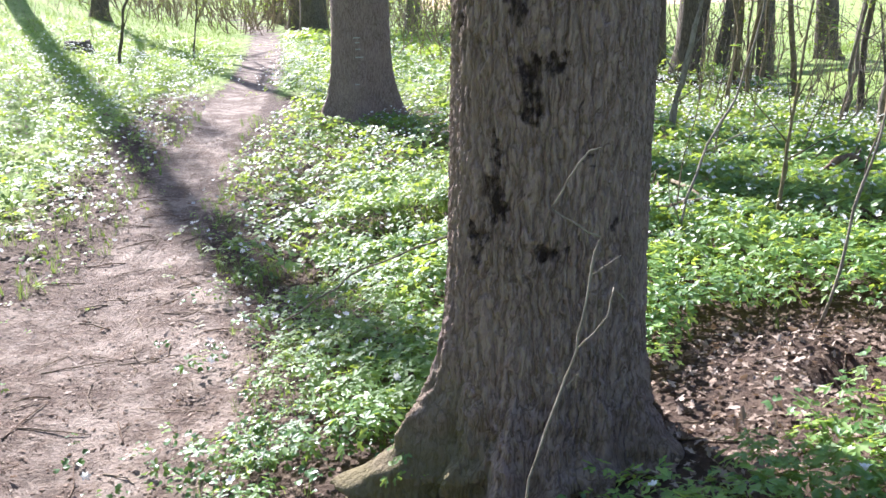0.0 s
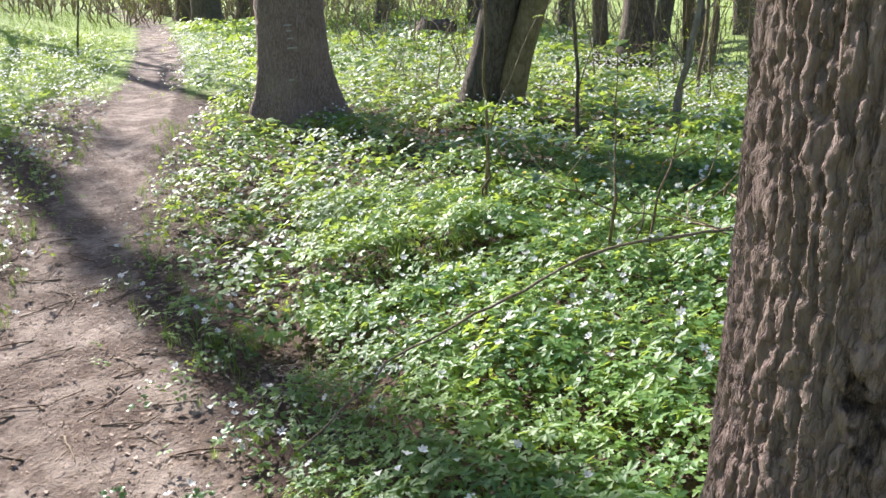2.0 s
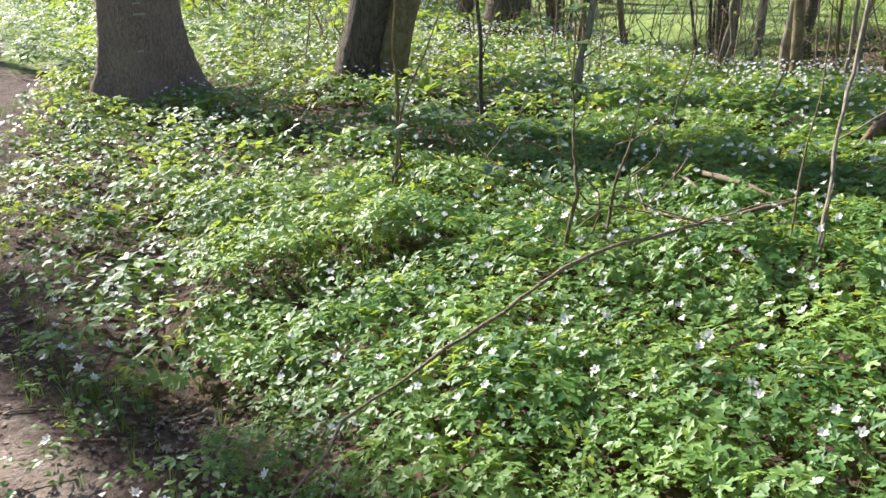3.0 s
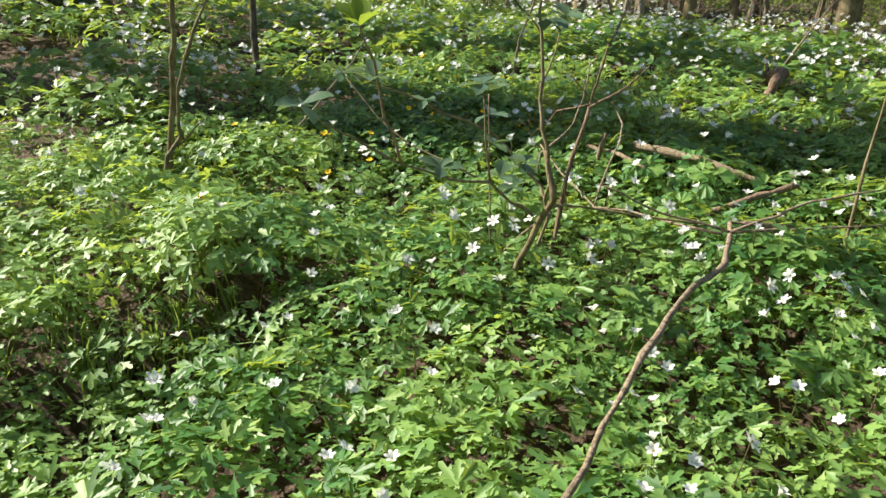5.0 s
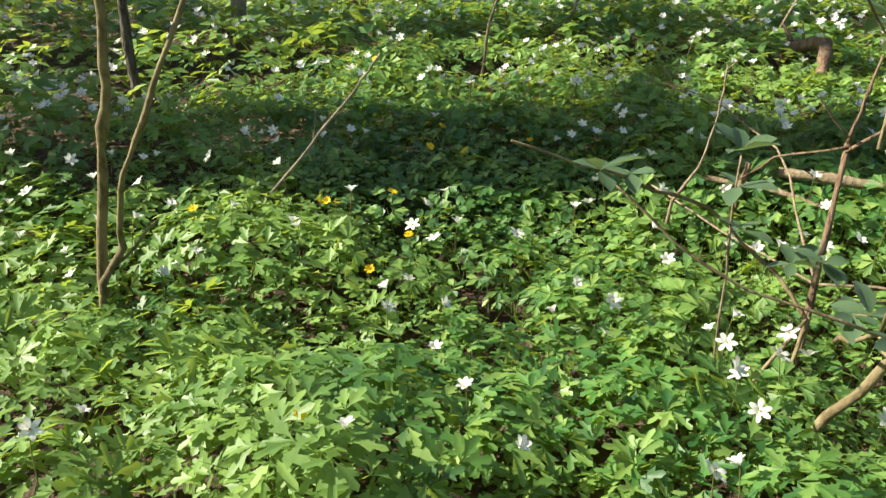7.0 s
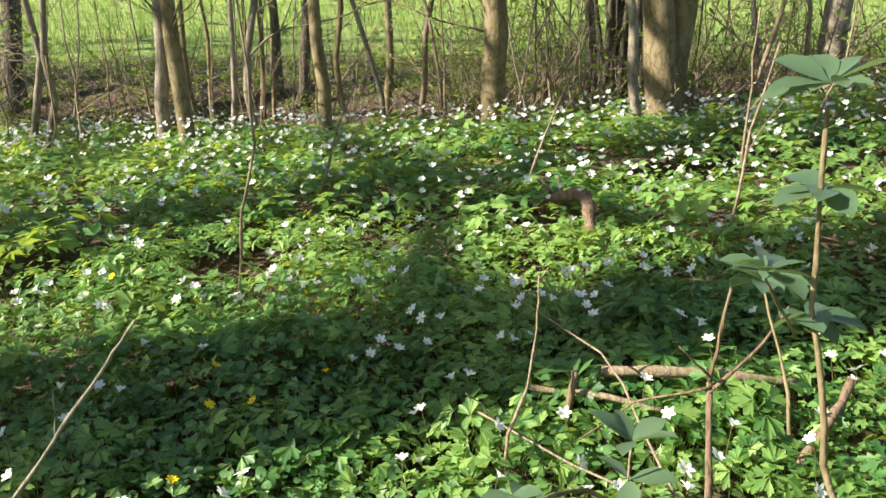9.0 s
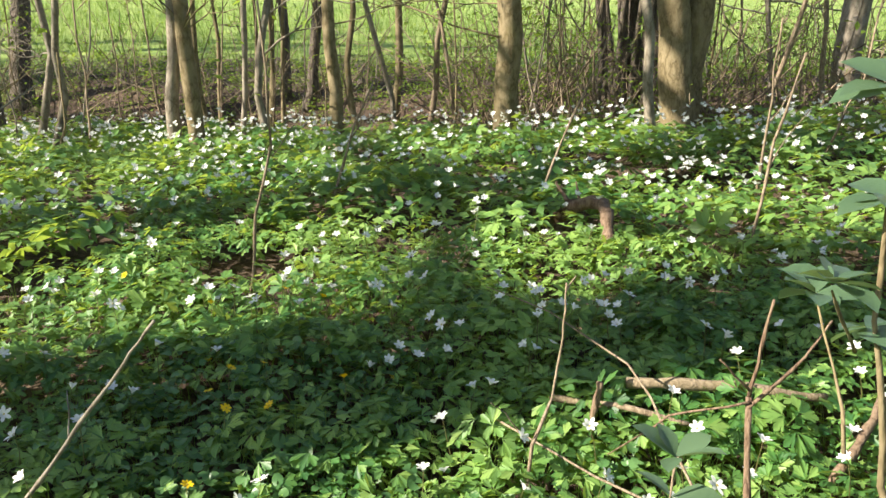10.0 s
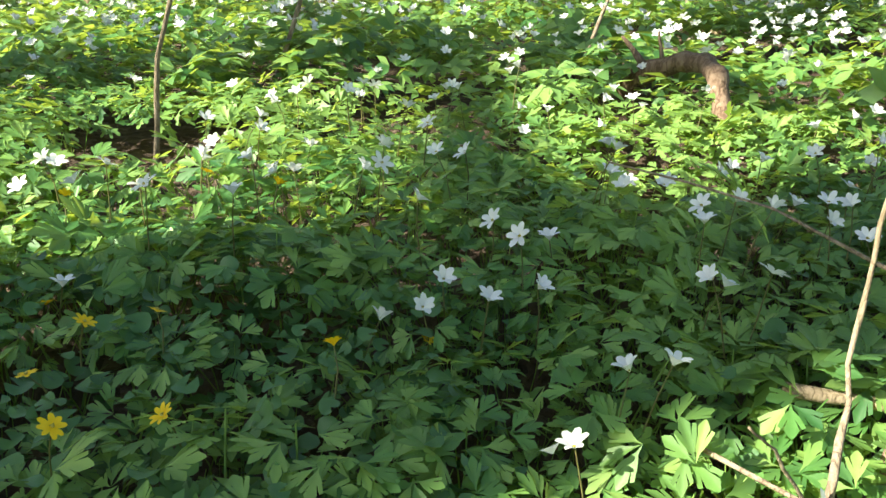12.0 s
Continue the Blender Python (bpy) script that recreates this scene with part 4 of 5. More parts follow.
thin_wood("fallen_log", "broken lichened branch piece lying on leaves", "log", [([(1.59, 5.70, 0.46), (1.61, 5.55, 0.465), (1.64, 5.36, 0.46), (1.68, 5.22, 0.44)], 0.020, 0.015)], M_TWIG)
thin_wood("fallen_branch", "grey stick lying half hidden in the leaves", "branch", [([(1.54, 5.88, 0.42), (1.50, 5.72, 0.44), (1.47, 5.55, 0.43)], 0.012, 0.009)], M_TWIG)
thin_wood("fallen_branch", "grey-brown broken branch lying aslant in the leaves", "branch", [([(1.40, 5.25, 0.36), (1.50, 5.18, 0.42), (1.66, 5.10, 0.47)], 0.014, 0.016)], M_DEADWOOD)
thin_wood("stick", "broken upright hollow stick standing in the anemones", "stick", [([gz(1.47, 5.78), (1.48, 5.77, 0.42), (1.49, 5.76, 0.50)], 0.013, 0.012)], M_DEADWOOD)
thin_wood("sapling", "bare budding shoot standing in the anemones", "sapling", [([gz(1.27, 5.90), (1.30, 5.89, 0.42), (1.42, 5.86, 0.52), (1.45, 5.85, 0.62), (1.46, 5.85, 0.75)], 0.006, 0.003), ([(1.30, 5.9, 0.42), (1.28, 5.95, 0.5), (1.26, 5.98, 0.53)], 0.003, 0.0015), ([(1.46, 5.85, 0.73), (1.475, 5.83, 0.765)], 0.003, 0.002)], M_TWIG)
thin_wood("sapling", "cut-topped sapling shoot with side twigs", "sapling", [([gz(0.94, 5.48), (0.97, 5.48, 0.5), (1.05, 5.49, 0.715)], 0.010, 0.008), ([(1.05, 5.49, 0.715), (1.06, 5.48, 0.80), (1.068, 5.468, 0.89)], 0.006, 0.003), ([(1.04, 5.49, 0.70), (1.1, 5.40, 0.78), (1.13, 5.36, 0.84)], 0.005, 0.0025), ([(1.04, 5.49, 0.71), (1.05, 5.62, 0.66), (1.06, 5.72, 0.56)], 0.004, 0.002), ([(1.04, 5.49, 0.73), (1.0, 5.55, 0.80)], 0.004, 0.002)], M_DEADWOOD)
thin_wood("sapling", "thin bare shoot leaning over the leaves", "sapling", [([gz(0.88, 6.96), (0.885, 6.933, 0.296), (0.97, 6.82, 0.47), (1.04, 6.72, 0.625), (1.042, 6.64, 0.73)], 0.009, 0.004), ([(0.97, 6.82, 0.47), (1.03, 6.86, 0.55)], 0.003, 0.0015)], M_BARK_PALE)
thin_wood("sapling", "thin whip of a sapling rising from a bare hollow", "sapling", [([gz(2.31, 7.09), (2.33, 7.06, 0.6), (2.38, 7.01, 0.85), (2.4, 7.05, 1.4)], 0.010, 0.006), ([(2.37, 7.01, 0.8), (2.55, 6.95, 0.95)], 0.003, 0.0015)], M_TWIG)
for a, b, c in (((3.34, 6.20), (3.6, 6.05, 0.85), (3.8, 5.9, 1.25)), ((3.02, 7.11), (3.1, 6.98, 0.75), (3.2, 6.9, 1.0)), ((3.6, 5.2), (3.55, 5.2, 0.85), (3.5, 5.2, 1.3)), ((3.9, 4.6), (3.8, 4.3, 0.9), (3.4, 4.0, 1.3)), ((2.7, 5.3), (2.75, 5.28, 0.8), (2.8, 5.2, 1.2)), ((3.4, 9.2), (3.45, 9.2, 1.0), (3.6, 9.3, 1.8)), ((4.1, 4.9), (4.2, 4.7, 1.0), (4.4, 4.6, 1.6))):
    thin_wood("sapling", "thin bare whip of a sapling among the anemones", "sapling", [([gz(*a), b, c], 0.010, 0.005), ([b, (b[0] + 0.2, b[1] - 0.15, b[2] + 0.2)], 0.004, 0.002)], M_TWIG, group="bare whips")
thin_wood("sapling", "small budding tree sapling with fresh leaves", "sapling", [([gz(2.0, 4.85), (2.02, 4.86, 0.7), (2.03, 4.87, 1.0), (2.1, 4.9, 1.8)], 0.022, 0.010), ([(2.02, 4.86, 0.75), (2.3, 4.8, 0.95), (2.6, 4.8, 1.3)], 0.008, 0.003), ([(2.02, 4.86, 0.85), (1.8, 4.9, 1.1), (1.7, 4.95, 1.4)], 0.008, 0.003), ([(2.03, 4.87, 0.95), (1.9, 4.7, 1.3)], 0.006, 0.002), ([(2.05, 4.88, 1.1), (2.3, 5.0, 1.5)], 0.006, 0.002)], M_BARK_SMOOTH,
          [((1.7, 4.95, 1.4), 0.06, 4, 0.2, SP), ((2.6, 4.8, 1.3), 0.06, 4, 0.2, SP), ((1.9, 4.7, 1.3), 0.06, 4, 0.2, SP), ((2.3, 5.0, 1.5), 0.06, 4, 0.2, SP), ((2.03, 4.87, 1.2), 0.06, 4, 0.2, SP), ((1.8, 4.9, 1.12), 0.05, 3, 0.2, SP), ((2.3, 4.8, 0.97), 0.05, 3, 0.2, SP)])
thin_wood("sapling", "tall thin grey sapling whip leaning outwards", "sapling", [([gz(1.60, 3.32), (1.72, 3.4, 0.8), (1.85, 3.5, 1.2), (2.0, 3.6, 1.9)], 0.012, 0.006)], M_BARK_PALE)
thin_wood("sapling", "thin green sapling whip in the undergrowth", "sapling", [([gz(1.36, 4.77), (1.4, 4.8, 0.8), (1.5, 4.9, 1.6)], 0.007, 0.004)], M_BARK_SMOOTH)
thin_wood("sapling", "dark thin sapling on the grassy slope beside the path", "sapling", [([gz(-6.7, 17.6), (-6.5, 17.6, 1.6), (-6.0, 17.6, 3.0)], 0.05, 0.03), ([(-6.55, 17.6, 1.2), (-6.2, 17.5, 1.9)], 0.02, 0.008)], M_BARK_FAR)
thin_wood("sapling", "dark thin sapling further up the grassy slope", "sapling", [([gz(-6.0, 20.5), (-5.8, 20.5, 2.0), (-5.2, 20.5, 3.2)], 0.03, 0.02), ([(-5.9, 20.5, 1.2), (-5.5, 20.4, 1.9)], 0.012, 0.006)], M_BARK_FAR)


def thicket(x0, x1, y0, y1, count, h, label, seed, leafy, mat=M_TWIG, lean=0.3, thick=1.0):
    """Stuff: a tangle of thin bare stems, with or without small leaves."""
    g = np.random.default_rng(seed)
    s, tips = Shape(), []
    for k in range(count):
        x, y = g.uniform(x0, x1), g.uniform(y0, y1)
        b = np.array(gz(x, y, -0.03))
        e = b + np.array((g.normal(0, lean), g.normal(0, lean), g.uniform(0.3, 1.1))) * h
        r = g.uniform(0.004, 0.012) * thick
        line = wiggle(b, e, 6, h * 0.05)
        s.add(*tube(line, np.linspace(r, r * 0.4, 6), 4, cap=False))
        for j in range(3):
            i = g.integers(2, 6)
            t = line[i] + np.array((g.normal(0, 0.35), g.normal(0, 0.35), g.uniform(-0.05, 0.45))) * h * 0.5
            s.add(*tube(wiggle(line[i], t, 4, h * 0.02), np.linspace(r * 0.45, r * 0.2, 4), 3, cap=False))
            tips += [t, (t + line[i]) / 2]
    tagged(new("thicket", s.mesh("thicket", mat)), label, "undergrowth", kind="stuff")
    if leafy:
        c = Shape()
        for p in tips:
            for j in range(leafy if thick < 2 else (leafy + 1) // 2):
                v, f = leaflet(g.uniform(0.03, 0.055) * thick ** 0.85, 0.022 * thick ** 0.85, 0.2, 0.2, False)
                c.add(turn(v, g.uniform(0, 6.28), g.uniform(-0.9, 0.9), g.uniform(-0.9, 0.9), np.array(p) + g.normal(0, 0.08, 3)), f)
        tagged(new("thicket_leaves", c.mesh("thicket_leaves", M_SPRING, False)), "small fresh leaves on the undergrowth", "undergrowth", kind="stuff")


thicket(5.7, 7.8, 2.0, 7.2, 260, 1.05, "brown tangle of bramble and twigs in the ditch", 301, 3, lean=0.55)
thicket(8.2, 9.8, 5.9, 7.7, 55, 1.3, "dense leafy bramble bush at the meadow edge", 317, 8, lean=0.5)
thicket(7.4, 10.0, 0.6, 7.6, 150, 2.1, "leafy bramble thicket at the meadow edge", 302, 4)
thicket(6.4, 9.8, 6.5, 13.5, 80, 1.9, "thin budding undergrowth stems in the ditch", 303, 5, lean=0.5, thick=0.8)
thicket(9.8, 11.0, 9.0, 15.0, 200, 0.35, "low grey heap of dead brush at the meadow edge", 310, 0, M_BARK_PALE, 0.9)
thicket(4.2, 10.0, 12.5, 20, 100, 1.7, "thin upright undergrowth stems at the wood's edge", 304, 2, lean=0.4)
thicket(-2.0, 9.0, 16.5, 32, 300, 2.4, "bare hazy undergrowth between the trees", 305, 3, lean=0.25, thick=1.5)
thicket(-9.0, 5.0, 34, 47, 280, 3.2, "bare hazy undergrowth in the distance", 306, 4, lean=0.25, thick=2.6)
thicket(-26, 12, 47, 64, 330, 4.5, "hazy far undergrowth of the wood", 312, 4, lean=0.22, thick=4.0)
# out of view behind the walk, added to keep horizon sky light off
thicket(-14, 12, -16, -6, 260, 3.0, "unseen leafy undergrowth added behind the walk", 314, 5, lean=0.3, thick=3.0)
thicket(-20, -8, 36, 60, 240, 3.0, "leafy brush below the wood on the slope", 315, 5, lean=0.25, thick=3.0)
thicket(-34, -17, 28, 50, 200, 3.0, "hazy brush at the top of the slope", 313, 3, lean=0.22, thick=3.0)
thicket(7, 26, 22, 42, 170, 3.2, "bare hazy undergrowth beside the meadow", 316, 4, lean=0.3, thick=2.2)
thicket(0.0, 1.6, 11.2, 14.5, 26, 1.0, "low bare twigs behind the old trunk", 307, 1, lean=0.25)
thicket(-20, -9, 22, 40, 130, 2.0, "bare brush on the slope beside the path", 309, 2, lean=0.3)


def whip(x, y, h, g, label, group):
    """A thin young stem with two side shoots and a few fresh leaves."""
    b = np.array(gz(x, y, -0.03))
    d = np.array((g.normal(0, 0.14), g.normal(0, 0.14), 1.0))
    r = g.uniform(0.006, 0.013)
    top, mid = b + d * h, b + d * h * 0.45 + g.normal(0, 0.03, 3)
    shoots = []
    for k in range(3):
        a = b + (mid - b) * g.uniform(0.5, 1.0)
        shoots.append(([a, a + np.array((g.normal(0, 0.2), g.normal(0, 0.2), g.uniform(0.1, 0.4)))], r * 0.45, r * 0.2))
    thin_wood("sapling", label, "sapling", [([b, mid, top], r, r * 0.5)] + shoots, (M_TWIG, M_BARK_SMOOTH, M_BARK_PALE)[g.integers(0, 3)], [(tuple(q[0][1]), 0.045, 2, 0.2, M_SPRING) for q in shoots], group)


g_whip = np.random.default_rng(501)
for k in range(46):
    whip(g_whip.uniform(5.4, 7.0), g_whip.uniform(3.4, 11.5), g_whip.uniform(1.4, 2.8), g_whip, "thin tall bare whip on the edge of the ditch", "whips along the ditch")
for k in range(24):
    whip(g_whip.uniform(2.6, 4.8), g_whip.uniform(9.2, 13.0), g_whip.uniform(0.8, 1.8), g_whip, "thin upright whip growing through the flowers", "whips in the flowers")


def coppice(x, y, count, h, r, label, seed, mat):
    """A stool of many stems from one root."""
    g = np.random.default_rng(seed)
    root = new("coppice")
    root.location = gz(x, y, -0.05)
    tagged(root, label, "shrub")
    for k in range(count):
        a = g.uniform(0, 6.283)
        d = np.array((math.cos(a), math.sin(a), 0)) * g.uniform(0.05, 0.28)
        line = wiggle(d, d * g.uniform(1.2, 3.2) + np.array((0, 0, h * g.uniform(0.6, 1))), 6, 0.03)
        part("stem", Shape().add(*tube(line, np.linspace(r * g.uniform(0.6, 1.1), r * 0.3, 6), 7)), mat, root)


coppice(7.9, 5.95, 28, 3.6, 0.05, "dark many-stemmed coppiced shrub in the ditch", 401, M_BARK_FAR)
coppice(6.6, 9.2, 5, 3.2, 0.03, "forking many-stemmed shrub in the ditch", 402, M_BARK_SMOOTH)
coppice(8.0, 14.5, 9, 3.6, 0.05, "dark many-stemmed shrub at the wood's edge", 403, M_BARK_FAR)
coppice(5.2, 14.6, 7, 3.4, 0.045, "brown many-stemmed shrub at the wood's edge", 404, M_BARK_SMOOTH)


def stump(x, y, r, h, label):
    root = Shape()
    n = 18
    ang = np.linspace(0, 6.283, n, endpoint=False)
    rows = []
    for z, k in ((0, 1.5), (0.15, 1.15), (0.6, 1.0), (1.0, 0.95), (0.92, 0.6)):
        rows.append(np.stack((np.cos(ang) * r * k * (1 + 0.08 * rng.normal(size=n)), np.sin(ang) * r * k * (1 + 0.08 * rng.normal(size=n)), h * z + 0.08 * h * rng.normal(size=n) * (z > 0.5)), 1))
    f = [[i * n + j, i * n + (j + 1) % n, (i + 1) * n + (j + 1) % n, (i + 1) * n + j] for i in range(4) for j in range(n)] + [[4 * n + j for j in range(n)]]
    ob = part("tree_stump", root.add(np.concatenate(rows), f), M_BARK_FAR)
    ob.location = gz(x, y, -0.08)
    tagged(ob, label, "stump")


stump(1.7, 20.4, 0.45, 0.6, "old rotten brown tree stump in the undergrowth")
stump(-8.6, 20.2, 0.3, 0.3, "low dark rotten stump on the grassy slope")


# ---- flowers ----
def petal(L, W, open_angle, a):
    ca, sa = math.cos(a), math.sin(a)
    pts = []
    for t, w in ((0.02, 0.15), (0.3, 0.8), (0.65, 1.0), (0.92, 0.68)):
        up = open_angle * (1.0 - 0.35 * t)
        r, z = L * t * math.cos(up), L * t * math.sin(up)
        for sgn in (-1, 1):
            q = sgn * W * w * 0.5
            pts.append((r * ca - q * sa, r * sa + q * ca, z + 0.12 * L * w * w * 0.5))
    tip = (L * 1.04 * math.cos(open_angle * 0.62) * ca, L * 1.04 * math.cos(open_angle * 0.62) * sa, L * 1.04 * math.sin(open_angle * 0.62))
    pts.append(tip)
    return np.array(pts), [[0, 1, 3, 2], [2, 3, 5, 4], [4, 5, 7, 6], [6, 7, 8]]


def blossom(count, L, W, angle, g):
    out = []
    for k in range(count):
        out.append(petal(L * g.uniform(0.9, 1.1), W * g.uniform(0.9, 1.1), angle + g.uniform(-0.12, 0.12), k * 6.283 / count + g.uniform(-0.12, 0.12)))
    return out


def flower(name, label, count, L, W, angle, h, petal_mat, seed):
    """A flower on its stalk: the Empty at its foot, petals, boss of stamens, stalk."""
    g = np.random.default_rng(seed)
    root = new(name)
    tagged(root, label, "flower", "wood anemones" if count < 8 else "celandines")
    top = np.array((0.012 * g.normal(), 0.012 * g.normal(), h))
    part("stalk", Shape().add(*tube([(0, 0, 0), top * np.array((0.2, 0.2, 0.6)), top], [0.0012, 0.0011, 0.0009], 4, cap=False)), M_STEM, root)
    tilt = (g.uniform(-0.75, 0.75), g.uniform(-0.75, 0.75))
    for v, f in blossom(count, L, W, angle, g):
        part("petal", Shape().add(turn(v, 0, tilt[0], tilt[1], top), f), petal_mat, root, "", True)
    boss = [turn(np.array([(0, 0, 0.0015), (0.003, 0, 0.004), (-0.0015, 0.0026, 0.004), (-0.0015, -0.0026, 0.004), (0, 0, 0.006)]), k * 0.5, tilt[0], tilt[1], top) for k in range(2)]
    s = Shape()
    for b in boss:
        s.add(b, [[0, 2, 1], [0, 3, 2], [0, 1, 3], [1, 2, 4], [2, 3, 4], [3, 1, 4]])
    part("flower_centre", s, M_STAMEN, root, "yellow centre of stamens", False)
    return root


def flower_many(g, detail):
    """The same blossom as one shape, for the flowers past counting."""
    s = Shape()
    h, ang = 0.225 + g.uniform(-0.03, 0.03), g.uniform(0.7, 1.3)
    tx, ty = g.uniform(-0.6, 0.6, 2)
    for v, f in blossom(6, 0.0195, 0.0098, ang, g):
        if not detail:
            v, f = v[[0, 4, 8, 5]], [[0, 3, 2, 1]]
            v = v * np.array((1.15, 1.15, 1.0))
        s.add(turn(v, 0, tx, ty, (0, 0, h)), f)
    return s.arrays()


def canopy_top(x, y):
    return soil(x, y) + 0.165 * lush(x, y)


NEAR_FLOWERS = [(1.91, 6.46), (1.97, 6.61), (1.98, 6.10), (1.78, 6.15), (1.58, 6.40), (1.61, 6.31), (1.63, 6.29), (1.65, 6.17), (1.46, 6.04), (1.63, 5.93), (1.65, 5.90), (1.99, 5.82), (2.10, 5.99), (2.30, 6.02), (1.75, 6.35),
                (2.12, 6.75), (2.2, 6.82), (2.25, 6.45), (2.32, 6.52), (2.4, 6.62), (2.5, 6.3), (2.02, 5.7), (2.2, 5.6), (2.6, 6.5), (2.62, 6.42), (1.5, 5.6), (1.42, 5.5), (1.36, 5.75), (1.55, 5.2), (1.62, 5.1)]
CELANDINES = [(1.39, 6.71), (1.33, 6.52), (1.45, 6.39), (1.48, 6.62), (1.56, 6.83), (1.79, 6.95), (1.93, 6.77), (1.46, 6.72), (1.6, 6.33), (1.25, 6.62), (0.89, 6.68), (0.93, 6.72), (0.9, 6.75), (0.75, 6.45), (0.04, 6.05), (0.95, 6.5), (1.05, 6.6), (1.8, 6.6), (0.3, 6.35), (0.6, 6.9), (1.9, 7.3)]


def flowers():
    g = np.random.default_rng(71)
    kinds = [flower("wood_anemone", "white six-petalled wood anemone flower on a thin stalk", 6, 0.0215, 0.0102, a, 0.105, M_PETAL, 700 + k) for k, a in enumerate((0.4, 0.75, 1.0, 1.1, 1.2, 1.3))]
    spots = list(NEAR_FLOWERS)
    x, y, _ = field(-0.7, 2.7, 3.1, 7.6, 60, lambda x, y: free(x, y) * np.where((x > 0.3) & (y > 4.0), 0.72, 0.14) * (0.45 + 0.55 * (waves(x, y, 0.5, 81) > -0.1)), 72)
    spots += list(zip(x, y))
    spots = spots[:300]
    for k, (px, py) in enumerate(spots):
        m = pose(px, py, float(canopy_top(px, py)) - 0.028 + g.uniform(-0.01, 0.025), g.uniform(-12, 12), g.uniform(-12, 12), g.uniform(0, 360))
        if k < len(kinds):
            kinds[k].matrix_basis = m
        else:
            copy_thing(kinds[g.integers(0, len(kinds))], m)
    gold = [flower("lesser_celandine", "glossy yellow star-shaped celandine flower on a stalk", 8, 0.0145, 0.0062, a, 0.06, M_YELLOW, 800 + k) for k, a in enumerate((0.35, 0.6, 0.95))]
    for k, (px, py) in enumerate(CELANDINES):
        m = pose(px, py, float(canopy_top(px, py)) - 0.015, g.uniform(-15, 15), g.uniform(-15, 15), g.uniform(0, 360))
        if k < 3:
            gold[k].matrix_basis = m
        else:
            copy_thing(gold[k % 3], m)
    lab = "scattered white wood anemone flowers above the leaves"
    x, y, g = field(-2.2, 5.7, 1, 13.5, 110, lambda x, y: free(x, y) * edge_right(x, y) * np.where(closest(x, y), 0.04, np.where(near(x, y), 0.13, np.clip(0.55 + 0.7 * waves(x, y, 1.4, 82) + 0.10 * (x - 1.5), 0.15, 1))), 73)
    for detail, zone in ((1, crossed(x, y) | near(x, y)), (0, ~(crossed(x, y) | near(x, y)))):
        p, q = x[zone], y[zone]
        strew("anemone_flowers", flower_many, detail, p, q, soil(p, q) + 0.18 * (lush(p, q) - 1) + 0.015 * detail, g.uniform(0.9, 1.15, len(p)), M_PETAL, lab, "flowers", 0.12, 12, 74 + 5 * detail)
    x, y, g = field(-9, 6, 13.5, 26, 90, lambda x, y: free(x, y) * (x > path_mid(y)), 75)
    strew("anemone_flowers", flower_many, 0, x, y, soil(x, y), g.uniform(1.0, 1.3, len(x)), M_PETAL, lab, "flowers", 0.12, 8, 76)
    x, y, g = field(-9, -1.8, 4, 20, 55, lambda x, y: free(x, y) * (x < path_mid(y)) * np.clip(0.6 + 0.8 * waves(x, y, 1.5, 83) + 0.1 * (x - path_mid(y)), 0.02, 1), 77)
    strew("anemone_flowers", flower_many, 0, x, y, soil(x, y) - 0.03, g.uniform(1.1, 1.5, len(x)), M_PETAL, lab, "flowers", 0.12, 8, 78)


flowers()


